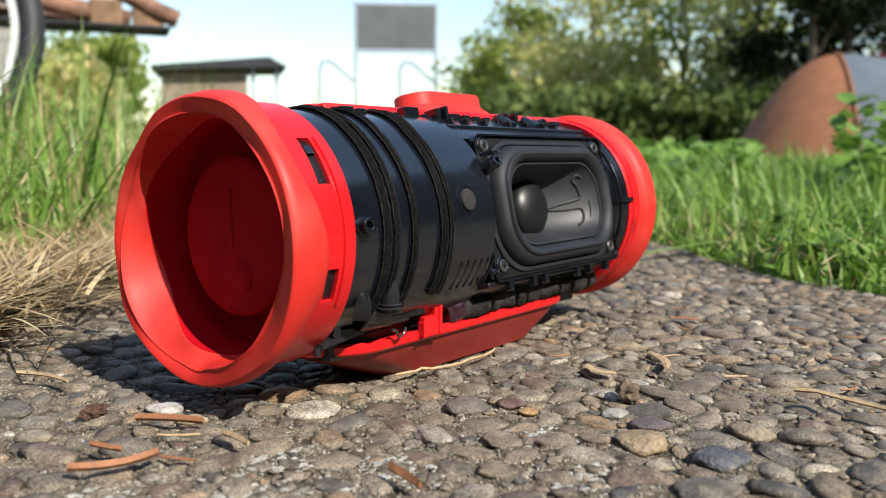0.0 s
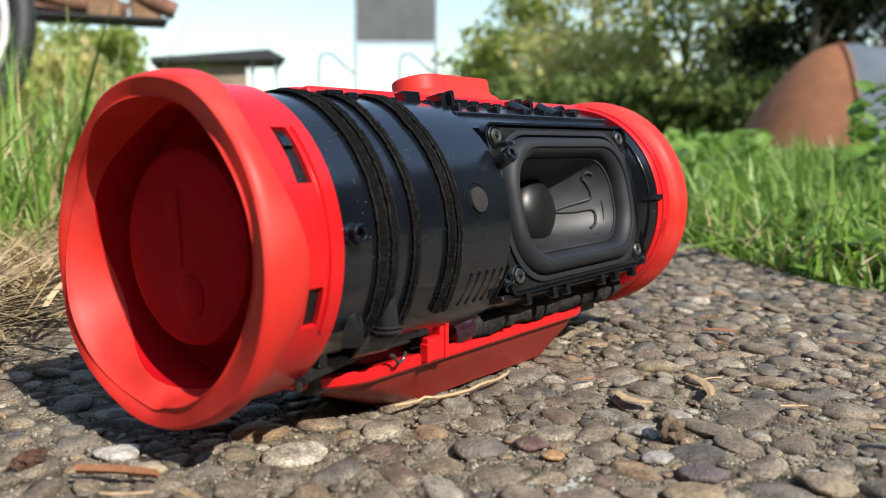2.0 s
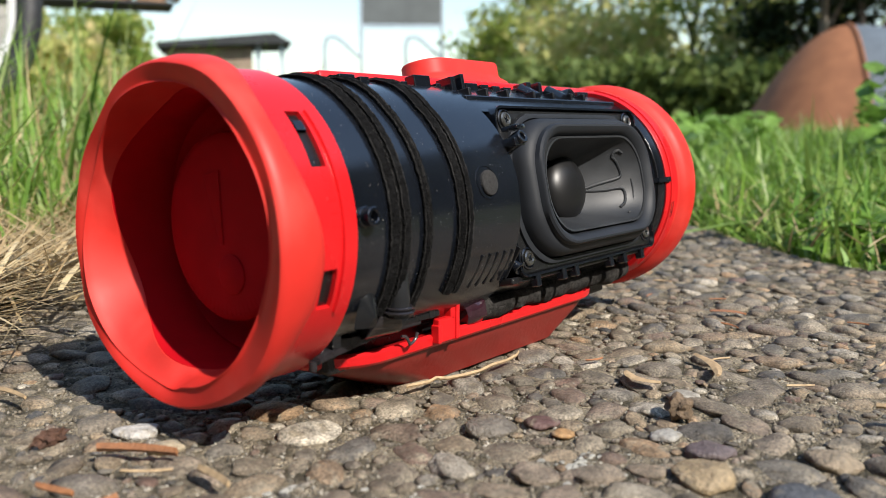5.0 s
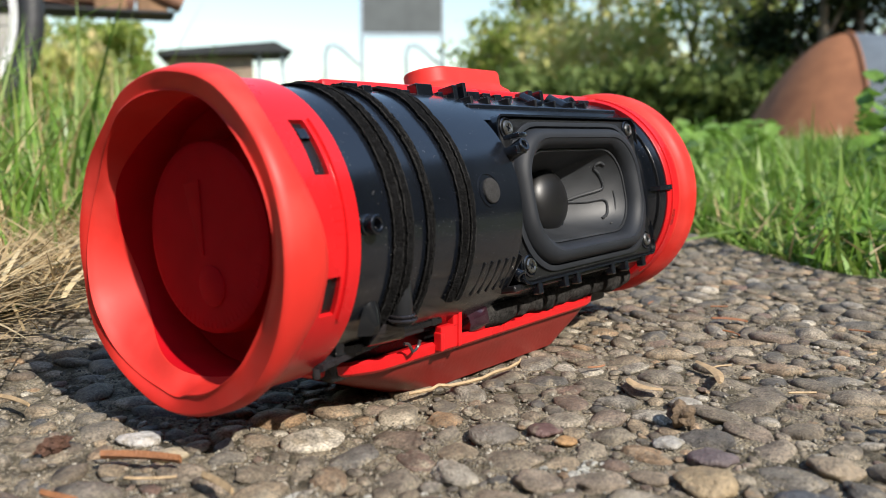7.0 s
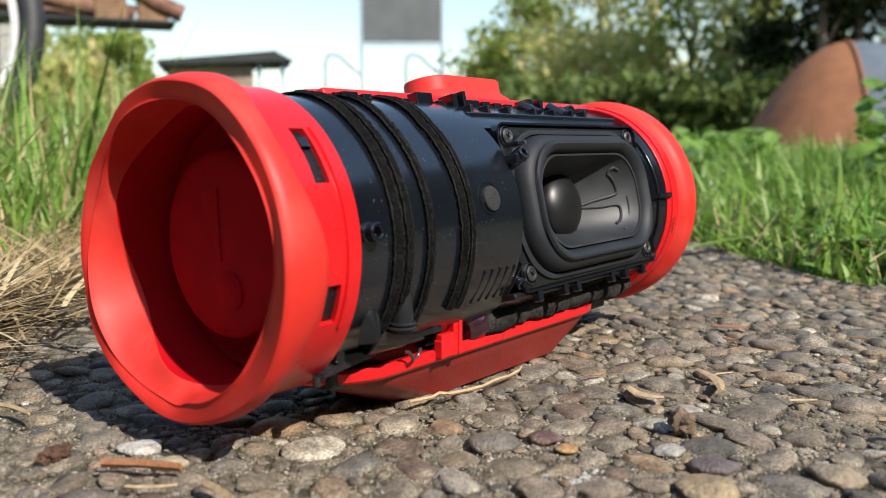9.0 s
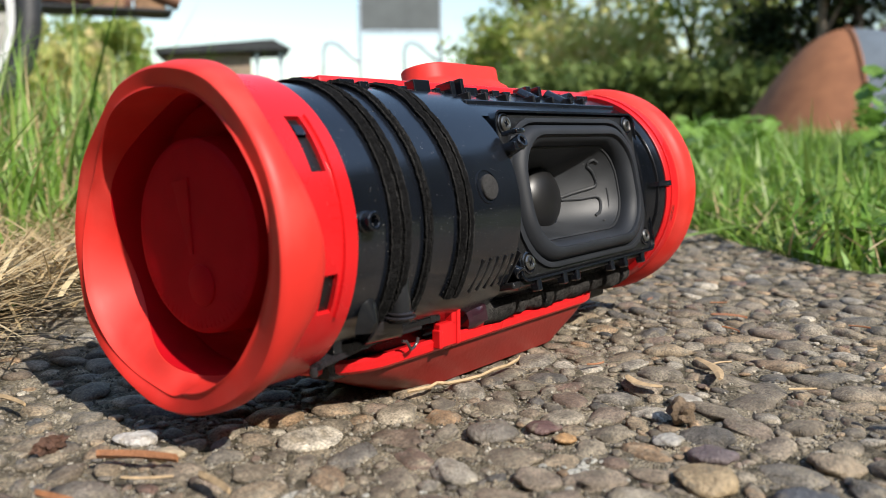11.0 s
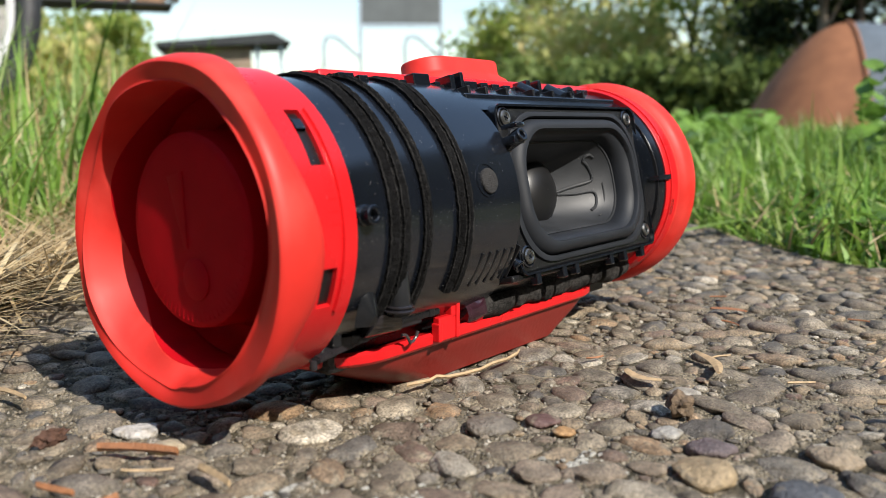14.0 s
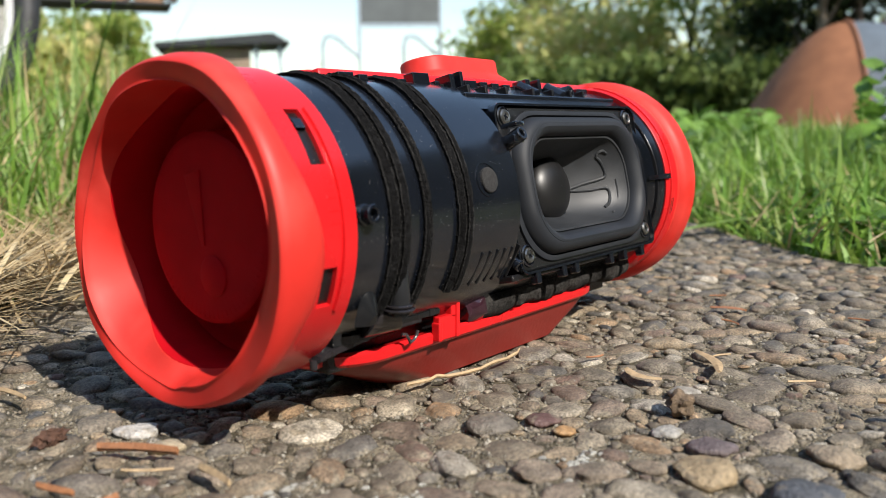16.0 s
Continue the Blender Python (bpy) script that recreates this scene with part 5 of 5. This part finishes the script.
strip("dry_stalk", between((-0.1076, 0.0636), (-0.1030, 0.0443), sag=0.1), 0.0016, BARK_CHIP, "pale dry stalk on the slab", "stalk")
strip("green_blade", [(0.2350, 0.0500, 0.003), (0.2700, 0.0430, 0.005), (0.3100, 0.0330, 0.007), (0.3560, 0.0207, 0.007), (0.4000, 0.0060, 0.004)], 0.0050, GRASS, "long green blade of grass bent over the slab", "grass blade")
for k in range(26):
    x, y = rng.uniform(-0.13, 0.16), rng.uniform(-0.13, 0.0)
    a, n = rng.uniform(0, 6.3), rng.uniform(0.004, 0.010)
    if inside_paving(x, y) < 0.02 or (y > -0.035 and -0.09 < x < 0.09):
        continue
    strip("litter_stalk", between((x, y), (x + n * math.cos(a), y + n * math.sin(a)), 6, rng.uniform(-0.2, 0.2), 0.0014), rng.uniform(0.0006, 0.0013), rng.choice((BARK_CHIP, NEEDLE)), "tiny dry plant litter on the slab", "litter", 0.0003)
# a shrivelled brown bud
bm = bmesh.new()
bmesh.ops.create_icosphere(bm, subdivisions=3, radius=0.0030)
for v in bm.verts:
    a = math.atan2(v.co.z, v.co.y)
    v.co *= 1 + 0.16 * math.cos(5 * a) + 0.15 * noise.noise(v.co * 900)
bm.transform(Matrix.Translation((-0.0134, -0.0770, 0.0026)))
tagged(part("dry_bud", bm, BUD), "shrivelled tan bud lying on the pebbles", "bud")
bm = bmesh.new()
bmesh.ops.create_icosphere(bm, subdivisions=3, radius=0.0024)
for v in bm.verts:
    v.co = Vector((v.co.x * 1.3, v.co.y * 0.5, v.co.z * 0.8)) * (1 + 0.7 * noise.noise(v.co * 900) + 0.5 * noise.noise(v.co * 2000))
bm.transform(Matrix.Translation((-0.1095, 0.0188, 0.0012)))
tagged(part("bark_chip", bm, CHIP), "crumpled brown scrap of bark on the slab", "bark chip")

# ------------------------------------------------ pebbles of the slab
rng = random.Random(11)
prng = np.random.default_rng(5)


def pebble_mesh(seed, subdivisions):
    bm = bmesh.new()
    bmesh.ops.create_icosphere(bm, subdivisions=subdivisions, radius=1.0)
    for v in bm.verts:
        p = v.co.copy()
        k = 1 + 0.34 * noise.noise(p * 1.2 + Vector((seed * 7.1, 0, 0))) + 0.13 * noise.noise(p * 2.8 + Vector((0, seed * 3.3, 0))) + 0.03 * noise.noise(p * 7.0)
        v.co = p * k
        v.co.z = math.copysign(abs(v.co.z) ** 0.74, v.co.z)
    for f in bm.faces:
        f.smooth = True
    me = bpy.data.meshes.new("pebble")
    bm.to_mesh(me)
    bm.free()
    me.materials.append(PEBBLE)
    return me


# stones of a colour of their own: place, half length, colour
MARKED = [(-0.0374, -0.0609, 0.0026, (0.32, 0.19, 0.085)), (-0.0345, -0.0539, 0.0036, (0.11, 0.062, 0.055)), (-0.0396, -0.0933, 0.0058, (0.29, 0.22, 0.13)), (-0.0276, -0.0895, 0.0046, (0.125, 0.098, 0.098)), (-0.0244, -0.0786, 0.0032, (0.40, 0.38, 0.34)),
          (0.0027, -0.0711, 0.0042, (0.34, 0.31, 0.26)), (-0.0168, -0.1104, 0.0050, (0.26, 0.205, 0.14)), (-0.0393, -0.1110, 0.0060, (0.075, 0.078, 0.085)), (-0.0940, 0.0116, 0.0042, (0.42, 0.40, 0.37)), (-0.0957, -0.0010, 0.0034, (0.42, 0.35, 0.24)), (-0.0430, -0.0460, 0.0058, (0.16, 0.14, 0.115))]


def scatter():
    """Places and half lengths of pebbles packed without overlap, the large ones first."""
    cell = 0.014
    grid = {}
    made = []
    for r0, r1, tries in ((0.0046, 0.0060, 2600), (0.0034, 0.0047, 14000), (0.0023, 0.0034, 30000), (0.0013, 0.0022, 34000), (0.0008, 0.0013, 20000)):
        for k in range(tries):
            if r1 < 0.002 or rng.random() < 0.45:
                x, y = rng.uniform(-0.17, 0.10), rng.uniform(-0.17, 0.03)
            else:
                x, y = rng.uniform(-0.20, 0.45), rng.uniform(-0.26, 0.30)
            r = rng.uniform(r0, r1)
            if inside_paving(x, y) < r or any((x - q[0]) ** 2 + (y - q[1]) ** 2 < (r + q[2]) ** 2 for q in MARKED):
                continue
            # where the mortar lies bare near the corner of the slab, fewer stones show
            bare = noise.noise(Vector((x * 14, y * 14, 3.0))) + (0.75 if x < -0.080 and y < 0.015 else 0.0)
            if bare > 0.20 and rng.random() < (0.86 if r > 0.003 else 0.45):
                continue
            i, j = int(x // cell), int(y // cell)
            ok = True
            for a in range(i - 1, i + 2):
                for b in range(j - 1, j + 2):
                    for (px, py, pr) in grid.get((a, b), ()):
                        if (px - x) ** 2 + (py - y) ** 2 < (1.05 * (pr + r)) ** 2:
                            ok = False
                            break
                    if not ok:
                        break
                if not ok:
                    break
            if ok:
                grid.setdefault((i, j), []).append((x, y, r))
                made.append((x, y, r))
    return made


stones = scatter()
near = lambda s: -0.135 < s[0] < 0.03 and -0.125 < s[1] < -0.015 and s[2] > 0.003
singles = sorted([s for s in stones if near(s)], key=lambda s: -s[2])[:300]
chosen = set(singles)
shapes = [pebble_mesh(k, 3) for k in range(14)]
moulds = []
for k in range(14):
    me = pebble_mesh(k, 2)
    co = np.empty(len(me.vertices) * 3, np.float32)
    me.vertices.foreach_get("co", co)
    ind = np.array([p.vertices[:] for p in me.polygons], np.int32)
    moulds.append((co.reshape(-1, 3), ind))


def stone_pose(s):
    x, y, r = s
    stretch = rng.uniform(1.0, 1.38)
    flat = rng.uniform(0.30, 0.50)
    top = -0.0006 + r * rng.uniform(0.13, 0.36)
    return Vector((x, y, top - r * flat)), Vector((r * stretch, r / stretch * 1.02, r * flat)), rng.uniform(0, 6.3), (rng.uniform(-0.16, 0.16), rng.uniform(-0.16, 0.16))


for x, y, r, colour in MARKED:
    me = shapes[rng.randrange(14)].copy()
    me.materials.clear()
    me.materials.append(material("marked_pebble", colour, 0.58, vary=0.4, grain=900, relief=0.0006, relief_size=1300, second=SAND, patches=230, cover=(0.56, 0.70), placed=True))
    ob = new("pebble", me)
    ob.parent = pavement
    ob.matrix_basis = Matrix.LocRotScale((x, y, -0.0004), Euler((0.05, -0.08, rng.uniform(2.6, 3.6))), (r * 1.12, r * 0.95, r * 0.36))
for s in singles:
    p, sc, turn, tip = stone_pose(s)
    ob = new("pebble", shapes[rng.randrange(14)])
    ob.parent = pavement
    ob.matrix_basis = Matrix.LocRotScale(p, Euler((*tip, turn)), sc)
vv, ff, base = [], [], 0
for s in stones:
    if s in chosen:
        continue
    p, sc, turn, tip = stone_pose(s)
    co, ind = moulds[rng.randrange(14)]
    m = np.array(Euler((*tip, turn)).to_matrix())
    vv.append((co * np.array(sc)) @ m.T + np.array(p))
    ff.append(ind + base)
    base += len(co)
vv, ff = np.concatenate(vv), np.concatenate(ff)
me = bpy.data.meshes.new("pebbles")
me.from_pydata(vv.tolist(), [], ff.tolist())
me.polygons.foreach_set("use_smooth", [True] * len(ff))
me.materials.append(PEBBLES)
rest = new("pebbles", me)
rest.parent = pavement
tagged(rest, "many small river pebbles set in mortar", kind="stuff")

# loose sand grains on the mortar
bm = bmesh.new()
bmesh.ops.create_icosphere(bm, subdivisions=1, radius=1.0)
grain_co = np.array([v.co[:] for v in bm.verts])
grain_ind = np.array([[v.index for v in f.verts] for f in bm.faces])
bm.free()
verts, faces, count = [], [], 0
while count < 26000:
    far = math.exp(prng.uniform(math.log(0.08), math.log(0.34)))
    p = bearing(prng.uniform(12, 76), far)
    if inside_paving(p.x, p.y) < 0.002:
        continue
    r = prng.uniform(0.00020, 0.00055) * (0.8 + 1.2 * far)
    z = slab_height(p.x, p.y) + r * prng.uniform(-0.5, 0.3)
    size = r * prng.uniform(0.6, 1.3, 3)
    turn = np.array(Euler(prng.uniform(0, 6.3, 3)).to_matrix())
    verts.append((grain_co * prng.uniform(0.75, 1.25, (12, 1)) * size) @ turn.T + np.array((p.x, p.y, z)))
    faces.append(grain_ind + count * 12)
    count += 1
me = bpy.data.meshes.new("sand_grains")
me.from_pydata(np.concatenate(verts).tolist(), [], np.concatenate(faces).tolist())
me.materials.append(GRIT)
tagged(new("sand_grains", me), "loose sand grains and grit on the slab", "sand", kind="stuff")

# crusts of pale lichen on the bare mortar
verts, faces = [], []
co, ind = moulds[3]
for cx, cy, wide, n in ((-0.101, -0.036, 0.009, 90), (-0.136, -0.030, 0.010, 90), (-0.088, -0.060, 0.010, 100), (-0.050, -0.072, 0.008, 60), (-0.118, -0.050, 0.012, 110), (-0.066, -0.096, 0.010, 70)):
    for k in range(n):
        x, y = cx + rng.gauss(0, wide * 0.5), cy + rng.gauss(0, wide * 0.5)
        r = rng.uniform(0.0003, 0.0011)
        base = sum(len(v) for v in verts)
        verts.append(co * np.array((r, r * rng.uniform(0.6, 1), r * 0.45)) + np.array((x, y, -0.0008)))
        faces.append(ind + base)
me = bpy.data.meshes.new("lichen")
me.from_pydata(np.concatenate(verts).tolist(), [], np.concatenate(faces).tolist())
me.materials.append(LICHEN)
tagged(new("lichen", me), "crusts of pale grey lichen on the mortar", "lichen", kind="stuff")

# ------------------------------------------------ what moves: the driver and the radiator beat with the music
# cone travel in tenths of a millimetre outwards, every tenth of a second, for three stretches
BEAT_A = [28, 60, -35, 66, -50, 79, -35, -47, -38, 70, -32, 54, 0, 25, 57, -19, -41, 76, -32, 12, -16, -32, 70, -47, 57, 28, 32, 70, -38, -47, 63, 0, -3, 3, 6, 22, -3, -3, 0, -25, -35, -16, -41]
BEAT_B = [73, 32, -41, -41, 57, 54, 6, -9, 57, -25, -47, 35, 13, -25, 57, -6, -44, -28, 3, 50, -50, -35, -32, 70, -50, 60, -44, 41, -3, 63]
BEAT_C = [-6, -38, 13, 6, 13, -6, -3, 19, -6, 0, 38, 54, -44, -25, -41, 0, 50, -50, 66, -44, 50, 3, 28, -38, 70, -41, 6, -44, -3, 19, 60, -47, 63, -32, -13, 3, -44, 73, -44, 66, -38, 41, 13, 70, -44, 63, -28, 6]


def travel(k):
    """Cone travel, in metres, at k tenths of a second; where no stretch covers it the beat goes on alike."""
    for first, beat in ((0, BEAT_A), (63, BEAT_B), (113, BEAT_C)):
        if first <= k < first + len(beat):
            return beat[k - first] * 1e-4
    return (0.0010 + 0.0052 * math.sin(k * 2.55) * (0.65 + 0.35 * math.sin(k * 0.41)))


def motions():
    slide = lambda axis, gain: [(k / 10, BARREL @ Matrix.Translation(Vector(axis) * (gain * travel(k)))) for k in range(161)]
    walk(cone, slide((0, -1, 0), 1.0))
    walk(roll_inner, slide((0, -1, 0), 0.67))
    walk(roll_outer, slide((0, -1, 0), 0.33))
    walk(disc, [(k / 10, BARREL @ Matrix.Translation((REST + 0.85 * travel(k), 0, 0))) for k in range(161)])
    walk(radiator_roll, [(k / 10, BARREL @ Matrix.Translation((ROLL_REST + 0.45 * travel(k), 0, 0))) for k in range(161)])


motions()
